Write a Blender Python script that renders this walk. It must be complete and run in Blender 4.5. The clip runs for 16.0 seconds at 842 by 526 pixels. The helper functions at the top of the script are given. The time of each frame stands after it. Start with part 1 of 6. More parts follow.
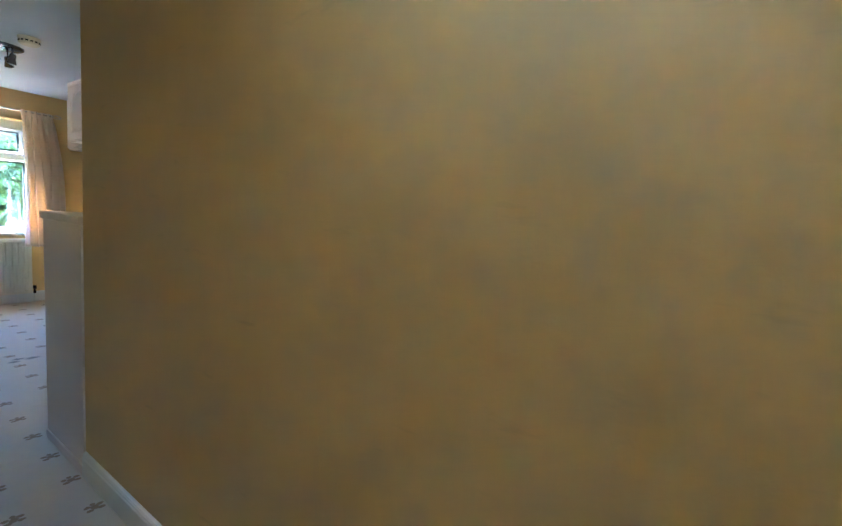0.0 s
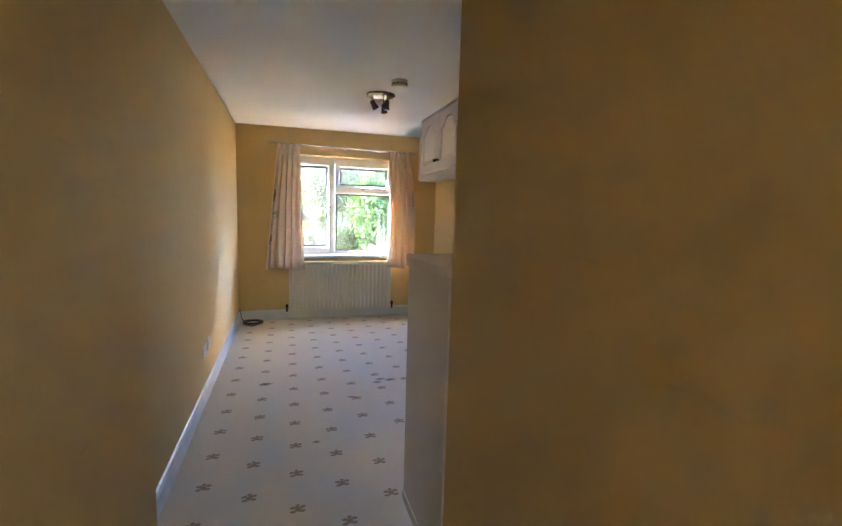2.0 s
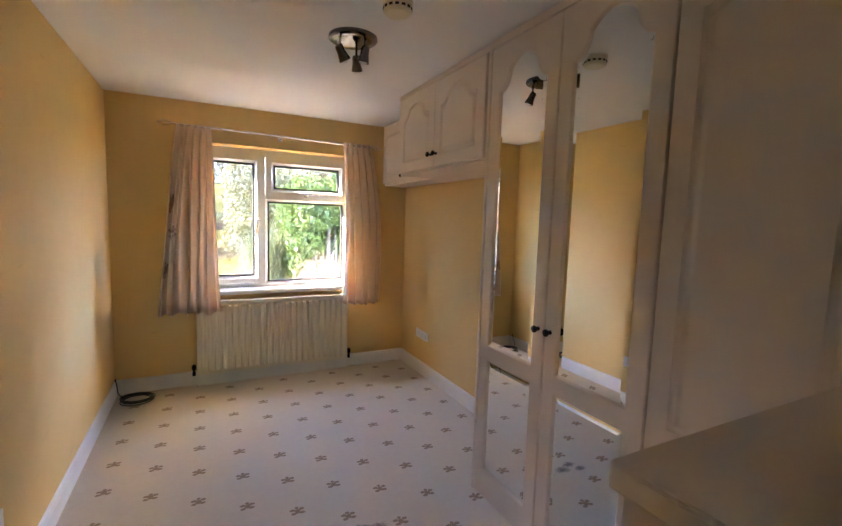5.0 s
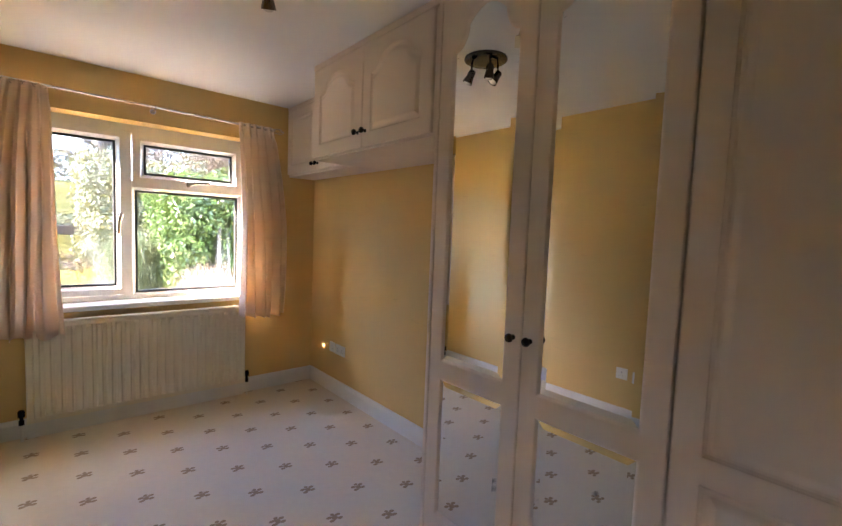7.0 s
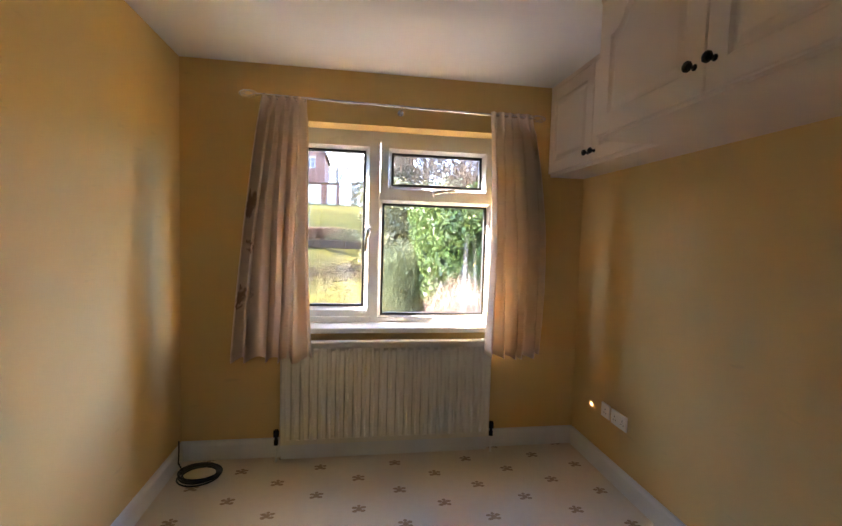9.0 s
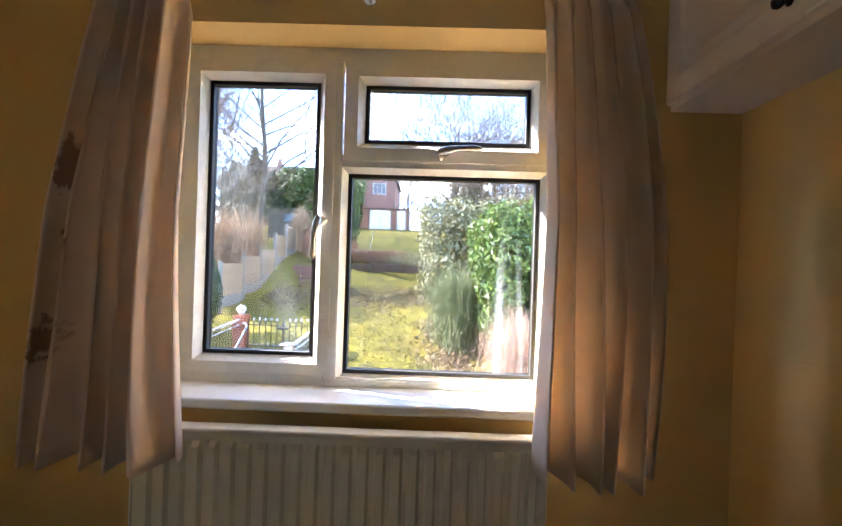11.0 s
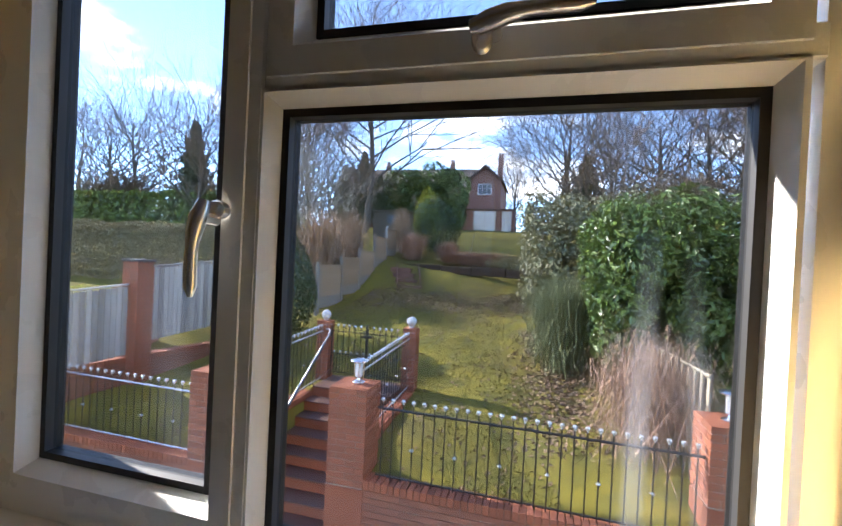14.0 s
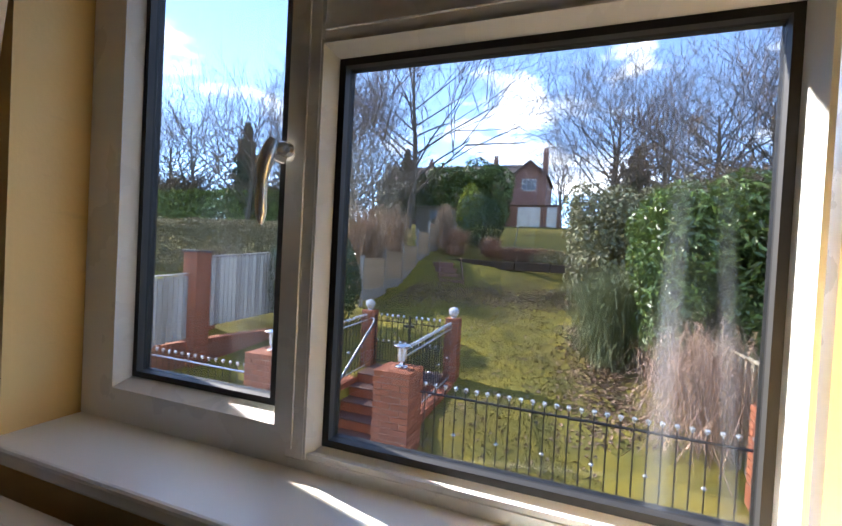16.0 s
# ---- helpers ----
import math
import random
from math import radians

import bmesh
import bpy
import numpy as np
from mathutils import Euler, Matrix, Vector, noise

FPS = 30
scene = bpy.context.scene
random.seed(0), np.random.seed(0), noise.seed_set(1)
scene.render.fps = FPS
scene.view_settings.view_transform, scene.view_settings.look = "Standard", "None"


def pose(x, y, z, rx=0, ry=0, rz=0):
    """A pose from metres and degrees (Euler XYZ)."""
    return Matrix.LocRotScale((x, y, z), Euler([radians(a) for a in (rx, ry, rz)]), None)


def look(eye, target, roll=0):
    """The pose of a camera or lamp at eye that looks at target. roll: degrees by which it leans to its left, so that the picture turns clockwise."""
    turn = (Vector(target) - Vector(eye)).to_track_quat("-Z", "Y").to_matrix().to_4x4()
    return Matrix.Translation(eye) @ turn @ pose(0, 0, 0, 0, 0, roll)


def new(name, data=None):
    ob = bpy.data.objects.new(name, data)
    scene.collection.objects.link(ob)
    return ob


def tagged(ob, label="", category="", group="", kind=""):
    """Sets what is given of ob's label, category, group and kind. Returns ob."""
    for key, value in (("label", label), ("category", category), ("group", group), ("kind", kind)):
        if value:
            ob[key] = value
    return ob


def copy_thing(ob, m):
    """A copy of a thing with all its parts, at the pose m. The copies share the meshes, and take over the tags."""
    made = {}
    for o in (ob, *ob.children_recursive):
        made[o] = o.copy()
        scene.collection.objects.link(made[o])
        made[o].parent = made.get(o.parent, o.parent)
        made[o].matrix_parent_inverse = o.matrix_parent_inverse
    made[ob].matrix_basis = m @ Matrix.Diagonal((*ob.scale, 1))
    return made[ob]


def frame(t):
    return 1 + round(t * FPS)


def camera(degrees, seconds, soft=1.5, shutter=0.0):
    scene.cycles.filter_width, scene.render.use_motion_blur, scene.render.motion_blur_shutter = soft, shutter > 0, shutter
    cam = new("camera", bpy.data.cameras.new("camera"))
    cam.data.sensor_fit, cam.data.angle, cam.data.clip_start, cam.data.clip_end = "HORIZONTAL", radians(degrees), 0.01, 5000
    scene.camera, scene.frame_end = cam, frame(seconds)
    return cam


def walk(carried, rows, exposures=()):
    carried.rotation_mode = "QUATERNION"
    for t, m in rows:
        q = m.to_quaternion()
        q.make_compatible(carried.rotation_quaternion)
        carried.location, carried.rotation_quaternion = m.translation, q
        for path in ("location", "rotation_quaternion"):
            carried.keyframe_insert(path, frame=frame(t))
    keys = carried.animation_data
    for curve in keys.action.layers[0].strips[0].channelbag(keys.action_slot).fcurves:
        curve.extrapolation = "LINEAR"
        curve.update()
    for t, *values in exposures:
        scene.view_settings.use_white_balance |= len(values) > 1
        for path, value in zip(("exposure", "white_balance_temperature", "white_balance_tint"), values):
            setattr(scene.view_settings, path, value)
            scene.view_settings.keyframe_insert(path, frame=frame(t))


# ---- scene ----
cam = camera(88.8, 16.0)

PATH = [
    (0, (0.43, -6.723, 1.33), (2.064, -5.589, 1.119), 4.0),
    (0.5, (0.512, -6.543, 1.327), (1.865, -5.092, 1.078), 2.6),
    (1, (0.558, -6.385, 1.351), (1.542, -4.663, 1.092), 2.0),
    (1.5, (0.589, -6.091, 1.381), (1.239, -4.216, 1.13), 1.6),
    (2, (0.588, -5.776, 1.421), (1.181, -3.88, 1.19), 1.6),
    (2.5, (0.599, -5.437, 1.423), (1.211, -3.546, 1.204), 1.6),
    (3, (0.586, -5.1, 1.432), (1.214, -3.212, 1.222), 1.6),
    (3.5, (0.533, -4.747, 1.449), (1.162, -2.86, 1.239), 1.7),
    (4, (0.554, -4.439, 1.435), (1.169, -2.548, 1.227), 1.6),
    (4.5, (0.614, -4.256, 1.475), (1.251, -2.371, 1.266), 1.6),
    (5, (0.678, -4.175, 1.514), (1.576, -2.398, 1.316), 1.8),
    (5.2, (0.671, -4.155, 1.51), (1.732, -2.471, 1.32), 2.0),
    (7.3, (0.76, -3.594, 1.413), (2.067, -2.087, 1.269), 2.2),
    (7.5, (0.783, -3.549, 1.426), (1.922, -1.912, 1.275), 2.2),
    (8, (0.848, -3.357, 1.429), (1.545, -1.488, 1.29), 1.9),
    (8.5, (0.922, -3.101, 1.441), (1.363, -1.154, 1.311), 1.7),
    (9, (1.035, -2.776, 1.421), (1.343, -0.803, 1.302), 1.6),
    (9.2, (1.077, -2.637, 1.417), (1.342, -0.658, 1.305), 1.5),
    (11.5, (1.615, -1.189, 1.303), (1.521, 0.808, 1.315), 2.2),
    (12, (1.655, -0.945, 1.33), (1.501, 1.049, 1.348), 2.4),
    (12.5, (1.688, -0.766, 1.346), (1.461, 1.221, 1.374), 2.4),
    (13, (1.663, -0.62, 1.33), (1.301, 1.347, 1.343), 2.5),
    (13.5, (1.636, -0.503, 1.34), (1.186, 1.445, 1.33), 2.7),
    (14, (1.663, -0.485, 1.394), (1.149, 1.448, 1.376), 2.8),
    (14.5, (1.683, -0.464, 1.423), (1.163, 1.467, 1.409), 2.7),
    (15, (1.699, -0.426, 1.369), (1.193, 1.509, 1.357), 2.7),
    (15.5, (1.707, -0.432, 1.3), (1.203, 1.504, 1.278), 2.8),
    (16, (1.687, -0.552, 1.27), (0.987, 1.321, 1.232), 3.0),
]
walk(cam, [(t, look(eye, target, roll)) for t, eye, target, roll in PATH],
     [(0, 8.25, 4750, 3), (1, 8.1, 5200, 6), (2, 8.15, 5800, 13), (3.5, 8.1, 6400, 19), (5.2, 7.75, 6800, 20), (7.4, 7.7, 6900, 20), (9.2, 7.15, 6900, 18), (11.5, 6.3, 6500, 14), (12.5, 5.25, 6400, 14), (13.5, 4.95, 6400, 13), (16, 4.85, 6500, 13)])

# ---- world, sun and large lights ----
SUN_DIR = Vector((0.90, -0.24, -0.55)).normalized()      # the way the sunlight travels
world = bpy.data.worlds.new("sky")
scene.world = world
world.use_nodes = True
wn = world.node_tree.nodes
wl = world.node_tree.links
sky = wn.new("ShaderNodeTexSky")
sky.sky_type = "NISHITA"
sky.sun_disc = False
sky.sun_elevation = math.asin(-SUN_DIR.z)
sky.sun_rotation = math.atan2(-SUN_DIR.x, -SUN_DIR.y)
sky.altitude = 100
sky.dust_density = 0.0
sky.air_density = 0.55
sky.ozone_density = 3.0
wbg = wn["Background"]
wbg.inputs["Strength"].default_value = 0.090
wtc = wn.new("ShaderNodeTexCoord")
wmap = wn.new("ShaderNodeMapping")
wmap.inputs["Scale"].default_value = (1.0, 1.0, 2.6)
wno = wn.new("ShaderNodeTexNoise")
wno.inputs["Scale"].default_value = 3.4
wno.inputs["Detail"].default_value = 9
wno.inputs["Roughness"].default_value = 0.58
wno.inputs["Distortion"].default_value = 0.25
wramp = wn.new("ShaderNodeValToRGB")
wramp.color_ramp.elements[0].position = 0.54
wramp.color_ramp.elements[1].position = 0.72
wmix = wn.new("ShaderNodeMix")
wmix.data_type = "RGBA"
wmix.inputs["B"].default_value = (6.2, 6.3, 6.5, 1)
wl.new(wtc.outputs["Generated"], wmap.inputs["Vector"])
wl.new(wmap.outputs["Vector"], wno.inputs["Vector"])
wl.new(wno.outputs["Fac"], wramp.inputs["Fac"])
wl.new(wramp.outputs["Color"], wmix.inputs["Factor"])
wl.new(sky.outputs["Color"], wmix.inputs["A"])
wl.new(wmix.outputs["Result"], wbg.inputs["Color"])

sun = new("sun", bpy.data.lights.new("sun", "SUN"))
sun.data.energy = 1.2
sun.data.angle = radians(1.2)
sun.data.color = (1.0, 0.95, 0.86)
sun.matrix_world = look((0, 0, 30), Vector((0, 0, 30)) + SUN_DIR)
# daylight that enters by the window opening
portal = new("window_daylight", bpy.data.lights.new("window_daylight", "AREA"))
portal.data.shape = "RECTANGLE"
portal.data.size, portal.data.size_y = 1.50, 1.30
portal.data.cycles.is_portal = True
portal.matrix_world = pose(1.286, 0.15, 1.46, -90, 0, 0)


# ---- materials ----
def material(name, color, rough=0.6, metal=0.0, second=None, scale=8.0, amount=0.5, fine=0.0, bump=0.0, bump_scale=60.0,
             spread=0.0, coat=0.0, island=False, contrast=0.5, spec=0.5, blotch=None, blotch_scale=1.5, blotch_amount=0.5, sub=0.0):
    """A surface of two tones mixed by noise, with fine relief, per-piece variation and large blotches."""
    m = bpy.data.materials.new(name)
    m.use_nodes = True
    n, l = m.node_tree.nodes, m.node_tree.links
    b = n["Principled BSDF"]
    b.inputs["Roughness"].default_value = rough
    b.inputs["Metallic"].default_value = metal
    b.inputs["Coat Weight"].default_value = coat
    b.inputs["Specular IOR Level"].default_value = spec
    tc = n.new("ShaderNodeTexCoord")
    second = second or tuple(c * 0.8 for c in color)
    no = n.new("ShaderNodeTexNoise")
    no.inputs["Scale"].default_value = scale
    no.inputs["Detail"].default_value = 6
    l.new(tc.outputs["Object"], no.inputs["Vector"])
    ramp = n.new("ShaderNodeMapRange")
    ramp.inputs["From Min"].default_value = 0.5 - 0.5 * contrast
    ramp.inputs["From Max"].default_value = 0.5 + 0.5 * contrast
    ramp.inputs["To Max"].default_value = amount
    l.new(no.outputs["Fac"], ramp.inputs["Value"])
    mix = n.new("ShaderNodeMix")
    mix.data_type = "RGBA"
    mix.inputs["A"].default_value = (*color, 1)
    mix.inputs["B"].default_value = (*second, 1)
    l.new(ramp.outputs["Result"], mix.inputs["Factor"])
    out = mix.outputs["Result"]
    if blotch:
        nb = n.new("ShaderNodeTexNoise")
        nb.inputs["Scale"].default_value = blotch_scale
        nb.inputs["Detail"].default_value = 5
        nb.inputs["Roughness"].default_value = 0.6
        l.new(tc.outputs["Object"], nb.inputs["Vector"])
        rb = n.new("ShaderNodeMapRange")
        rb.inputs["From Min"].default_value = 0.42
        rb.inputs["From Max"].default_value = 0.68
        rb.inputs["To Max"].default_value = blotch_amount
        l.new(nb.outputs["Fac"], rb.inputs["Value"])
        mb = n.new("ShaderNodeMix")
        mb.data_type = "RGBA"
        mb.inputs["B"].default_value = (*blotch, 1)
        l.new(rb.outputs["Result"], mb.inputs["Factor"])
        l.new(out, mb.inputs["A"])
        out = mb.outputs["Result"]
    if spread:
        if island:
            rnd = n.new("ShaderNodeNewGeometry").outputs["Random Per Island"]
        else:
            rnd = n.new("ShaderNodeObjectInfo").outputs["Random"]
        mr = n.new("ShaderNodeMapRange")
        mr.inputs["To Min"].default_value = 1 - spread
        mr.inputs["To Max"].default_value = 1 + spread
        l.new(rnd, mr.inputs["Value"])
        hs = n.new("ShaderNodeHueSaturation")
        l.new(mr.outputs["Result"], hs.inputs["Value"])
        l.new(out, hs.inputs["Color"])
        out = hs.outputs["Color"]
    l.new(out, b.inputs["Base Color"])
    if bump:
        nf = n.new("ShaderNodeTexNoise")
        nf.inputs["Scale"].default_value = bump_scale
        nf.inputs["Detail"].default_value = 4
        l.new(tc.outputs["Object"], nf.inputs["Vector"])
        bp = n.new("ShaderNodeBump")
        bp.inputs["Strength"].default_value = bump
        bp.inputs["Distance"].default_value = 0.004
        l.new(nf.outputs["Fac"], bp.inputs["Height"])
        l.new(bp.outputs["Normal"], b.inputs["Normal"])
    if fine:
        rr = n.new("ShaderNodeMapRange")
        rr.inputs["To Min"].default_value = max(0.02, rough - fine)
        rr.inputs["To Max"].default_value = min(1, rough + fine)
        l.new(no.outputs["Fac"], rr.inputs["Value"])
        l.new(rr.outputs["Result"], b.inputs["Roughness"])
    if sub:
        b.inputs["Transmission Weight"].default_value = 0.0
    return m


def two_sided_leaf(name, color, second, rough=0.4, light=0.35, spread=0.35):
    """Leaf or cloth: partly lets light through."""
    m = material(name, color, rough, second=second, scale=3.0, amount=1.0, spread=spread, island=True)
    n, l = m.node_tree.nodes, m.node_tree.links
    b = n["Principled BSDF"]
    tr = n.new("ShaderNodeBsdfTranslucent")
    src = b.inputs["Base Color"].links[0].from_socket
    l.new(src, tr.inputs["Color"])
    mx = n.new("ShaderNodeMixShader")
    mx.inputs["Fac"].default_value = light
    l.new(b.outputs["BSDF"], mx.inputs[1])
    l.new(tr.outputs["BSDF"], mx.inputs[2])
    l.new(mx.outputs["Shader"], n["Material Output"].inputs["Surface"])
    return m


M_WALL = material("yellow_wall_paint", (0.70, 0.475, 0.180), 0.62, second=(0.68, 0.46, 0.172), scale=9.0, amount=0.6, bump=0.2,
                  bump_scale=75, blotch=(0.64, 0.43, 0.165), blotch_scale=0.9, blotch_amount=0.2, fine=0.08)
# faint rubbed marks on the paint
wall_n, wall_l = M_WALL.node_tree.nodes, M_WALL.node_tree.links
wall_b = wall_n["Principled BSDF"]
wall_tc = wall_n.new("ShaderNodeTexCoord")
wall_map = wall_n.new("ShaderNodeMapping")
wall_map.inputs["Scale"].default_value = (2.2, 2.2, 11.0)
wall_no = wall_n.new("ShaderNodeTexNoise")
wall_no.inputs["Scale"].default_value = 2.3
wall_no.inputs["Detail"].default_value = 7
wall_mr = wall_n.new("ShaderNodeMapRange")
wall_mr.inputs["From Min"].default_value = 0.66
wall_mr.inputs["From Max"].default_value = 0.76
wall_mr.inputs["To Max"].default_value = 0.28
wall_mx = wall_n.new("ShaderNodeMix")
wall_mx.data_type = "RGBA"
wall_mx.inputs["B"].default_value = (0.40, 0.28, 0.13, 1)
wall_l.new(wall_tc.outputs["Object"], wall_map.inputs["Vector"])
wall_l.new(wall_map.outputs["Vector"], wall_no.inputs["Vector"])
wall_l.new(wall_no.outputs["Fac"], wall_mr.inputs["Value"])
wall_l.new(wall_mr.outputs["Result"], wall_mx.inputs["Factor"])
wall_l.new(wall_b.inputs["Base Color"].links[0].from_socket, wall_mx.inputs["A"])
wall_l.new(wall_mx.outputs["Result"], wall_b.inputs["Base Color"])
M_CEIL = material("white_ceiling_paint", (0.84, 0.82, 0.82), 0.85, second=(0.78, 0.76, 0.76), scale=1.2, amount=0.6, bump=0.15, bump_scale=90)
M_TRIM = material("white_gloss_paint", (0.78, 0.77, 0.74), 0.32, second=(0.68, 0.66, 0.61), scale=5, amount=0.5, bump=0.05, bump_scale=40)
M_UPVC = material("white_upvc", (0.78, 0.78, 0.77), 0.28, second=(0.73, 0.73, 0.71), scale=6, amount=0.5, fine=0.06)
M_GASKET = material("black_rubber", (0.012, 0.012, 0.013), 0.55)
M_CREAM = material("cream_foil_door", (0.82, 0.70, 0.605), 0.42, second=(0.77, 0.65, 0.55), scale=3, amount=0.6, bump=0.04, bump_scale=180, fine=0.05)
M_LAMI = material("cream_laminate", (0.80, 0.68, 0.59), 0.45, second=(0.74, 0.62, 0.53), scale=4, amount=0.5, bump=0.05, bump_scale=200)
M_RAD = material("white_radiator_enamel", (0.82, 0.755, 0.61), 0.35, second=(0.78, 0.71, 0.56), scale=4, amount=0.5)
M_BLACK = material("black_plastic", (0.012, 0.012, 0.014), 0.35)
M_KNOB = material("dark_bronze_knob", (0.02, 0.017, 0.02), 0.25, metal=0.3)
M_CHROME = material("brushed_chrome", (0.72, 0.72, 0.73), 0.22, metal=1.0, second=(0.6, 0.6, 0.6), scale=20)
M_DARKCHROME = material("dark_chrome", (0.15, 0.14, 0.135), 0.2, metal=1.0)
M_PLASTIC = material("white_plastic", (0.80, 0.79, 0.76), 0.35, second=(0.75, 0.73, 0.68), scale=9)
M_IVORY = material("aged_ivory_plastic", (0.74, 0.68, 0.52), 0.4, second=(0.70, 0.62, 0.45), scale=9)
M_BULB = material("lamp_glass", (0.75, 0.75, 0.75), 0.1)
# near-black that paints the shade inside small holes
M_DARK = material("hole_shade", (0.02, 0.018, 0.016), 0.8)
M_SILVER = material("satin_silver_paint", (0.62, 0.63, 0.66), 0.3, metal=0.6, second=(0.5, 0.5, 0.52), scale=30)
M_IRON = material("black_railing_paint", (0.015, 0.016, 0.018), 0.35, second=(0.03, 0.03, 0.03), scale=20)

m = M_MIRROR = bpy.data.materials.new("mirror_silver")
m.use_nodes = True
b = m.node_tree.nodes["Principled BSDF"]
b.inputs["Base Color"].default_value = (0.86, 0.87, 0.86, 1)
b.inputs["Metallic"].default_value = 1.0
b.inputs["Roughness"].default_value = 0.015

m = M_GLASS = bpy.data.materials.new("dimmed_window_glass")
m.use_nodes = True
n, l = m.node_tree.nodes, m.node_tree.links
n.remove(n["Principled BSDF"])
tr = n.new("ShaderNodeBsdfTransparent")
# half tint put into the glass to darken the bright garden seen through it
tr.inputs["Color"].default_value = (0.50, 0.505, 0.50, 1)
gl = n.new("ShaderNodeBsdfGlossy")
gl.inputs["Roughness"].default_value = 0.01
lw = n.new("ShaderNodeLayerWeight")
lw.inputs["Blend"].default_value = 0.5
fr = n.new("ShaderNodeMath")
fr.operation = "POWER"
fr.inputs[1].default_value = 4.0
fa = n.new("ShaderNodeMath")
fa.operation = "MULTIPLY_ADD"
fa.inputs[1].default_value = 0.55
fa.inputs[2].default_value = 0.035
l.new(lw.outputs["Facing"], fr.inputs[0])
l.new(fr.outputs[0], fa.inputs[0])
mx = n.new("ShaderNodeMixShader")
l.new(fa.outputs[0], mx.inputs["Fac"])
l.new(tr.outputs["BSDF"], mx.inputs[1])
l.new(gl.outputs["BSDF"], mx.inputs[2])
# pale streaks mixed into the glass: soft vertical bands on each large pane
ge = n.new("ShaderNodeNewGeometry")
sp = n.new("ShaderNodeSeparateXYZ")
l.new(ge.outputs["Position"], sp.inputs["Vector"])


def glass_math(op, a, c):
    q = n.new("ShaderNodeMath")
    q.operation = op
    q.use_clamp = False
    for k, v in ((0, a), (1, c)):
        if isinstance(v, (int, float)):
            q.inputs[k].default_value = v
        else:
            l.new(v, q.inputs[k])
    return q.outputs[0]


def streak_band(x_top, z_top, slope, half):
    """A soft vertical band whose middle drifts with height."""
    drop = glass_math("SUBTRACT", z_top, sp.outputs["Z"])
    mid = glass_math("MULTIPLY_ADD", drop, slope)
    mid.node.inputs[2].default_value = x_top
    off = glass_math("ABSOLUTE", glass_math("SUBTRACT", sp.outputs["X"], mid), 0.0)
    side = n.new("ShaderNodeMapRange")
    side.interpolation_type = "SMOOTHSTEP"
    side.inputs["From Min"].default_value = half
    side.inputs["From Max"].default_value = half * 0.25
    l.new(off, side.inputs["Value"])
    up = n.new("ShaderNodeMapRange")
    up.interpolation_type = "SMOOTHSTEP"
    up.inputs["From Max"].default_value = 0.35
    l.new(drop, up.inputs["Value"])
    return glass_math("MULTIPLY", side.outputs["Result"], up.outputs["Result"])


streak = glass_math("ADD", streak_band(1.825, 1.50, -0.02, 0.022), glass_math("MULTIPLY", streak_band(0.89, 1.45, 0.30, 0.075), 0.22))
streak = glass_math("ADD", streak, glass_math("MULTIPLY", streak_band(1.878, 1.46, 0.06, 0.016), 0.7))
streak = glass_math("ADD", streak, glass_math("MULTIPLY", streak_band(1.835, 1.36, 0.0, 0.07), 0.25))
mno = n.new("ShaderNodeTexNoise")
mno.inputs["Scale"].default_value = 5.0
mno.inputs["Detail"].default_value = 6
mmap = n.new("ShaderNodeMapping")
mmap.inputs["Scale"].default_value = (3.0, 1.0, 0.8)
l.new(ge.outputs["Position"], mmap.inputs["Vector"])
l.new(mmap.outputs["Vector"], mno.inputs["Vector"])
streak = glass_math("MULTIPLY", glass_math("MULTIPLY", streak, mno.outputs["Fac"]), 0.075)
mtr = n.new("ShaderNodeBsdfTranslucent")
mtr.inputs["Color"].default_value = (0.8, 0.82, 0.84, 1)
mmx = n.new("ShaderNodeMixShader")
l.new(streak, mmx.inputs["Fac"])
l.new(mx.outputs["Shader"], mmx.inputs[1])
l.new(mtr.outputs["BSDF"], mmx.inputs[2])
l.new(mmx.outputs["Shader"], n["Material Output"].inputs["Surface"])


# ---- builders ----
def thing(name, at=(0, 0, 0), label="", category="", group="", kind=""):
    ob = new(name)
    ob.empty_display_size = 0.1
    ob.location = at
    return tagged(ob, label, category, group, kind)


def mesh_of(name, bm, mat, smooth=False):
    me = bpy.data.meshes.new(name)
    bmesh.ops.recalc_face_normals(bm, faces=bm.faces)
    bm.to_mesh(me)
    bm.free()
    me.materials.append(mat)
    if smooth:
        for p in me.polygons:
            p.use_smooth = True
        me.set_sharp_from_angle(angle=radians(38))
    return me


def part(name, bm, mat, parent=None, label="", smooth=False):
    ob = new(name, mesh_of(name, bm, mat, smooth))
    ob.parent = parent
    if label:
        ob["label"] = label
    return ob


def raw_part(name, verts, faces, mat, parent=None, smooth=False):
    me = bpy.data.meshes.new(name)
    me.from_pydata(verts, [], faces)
    me.materials.append(mat)
    if smooth:
        me.polygons.foreach_set("use_smooth", [True] * len(me.polygons))
    ob = new(name, me)
    ob.parent = parent
    return ob


def structure(name, bm, mat, smooth=False):
    return tagged(part(name, bm, mat, None, "", smooth), kind="structure")


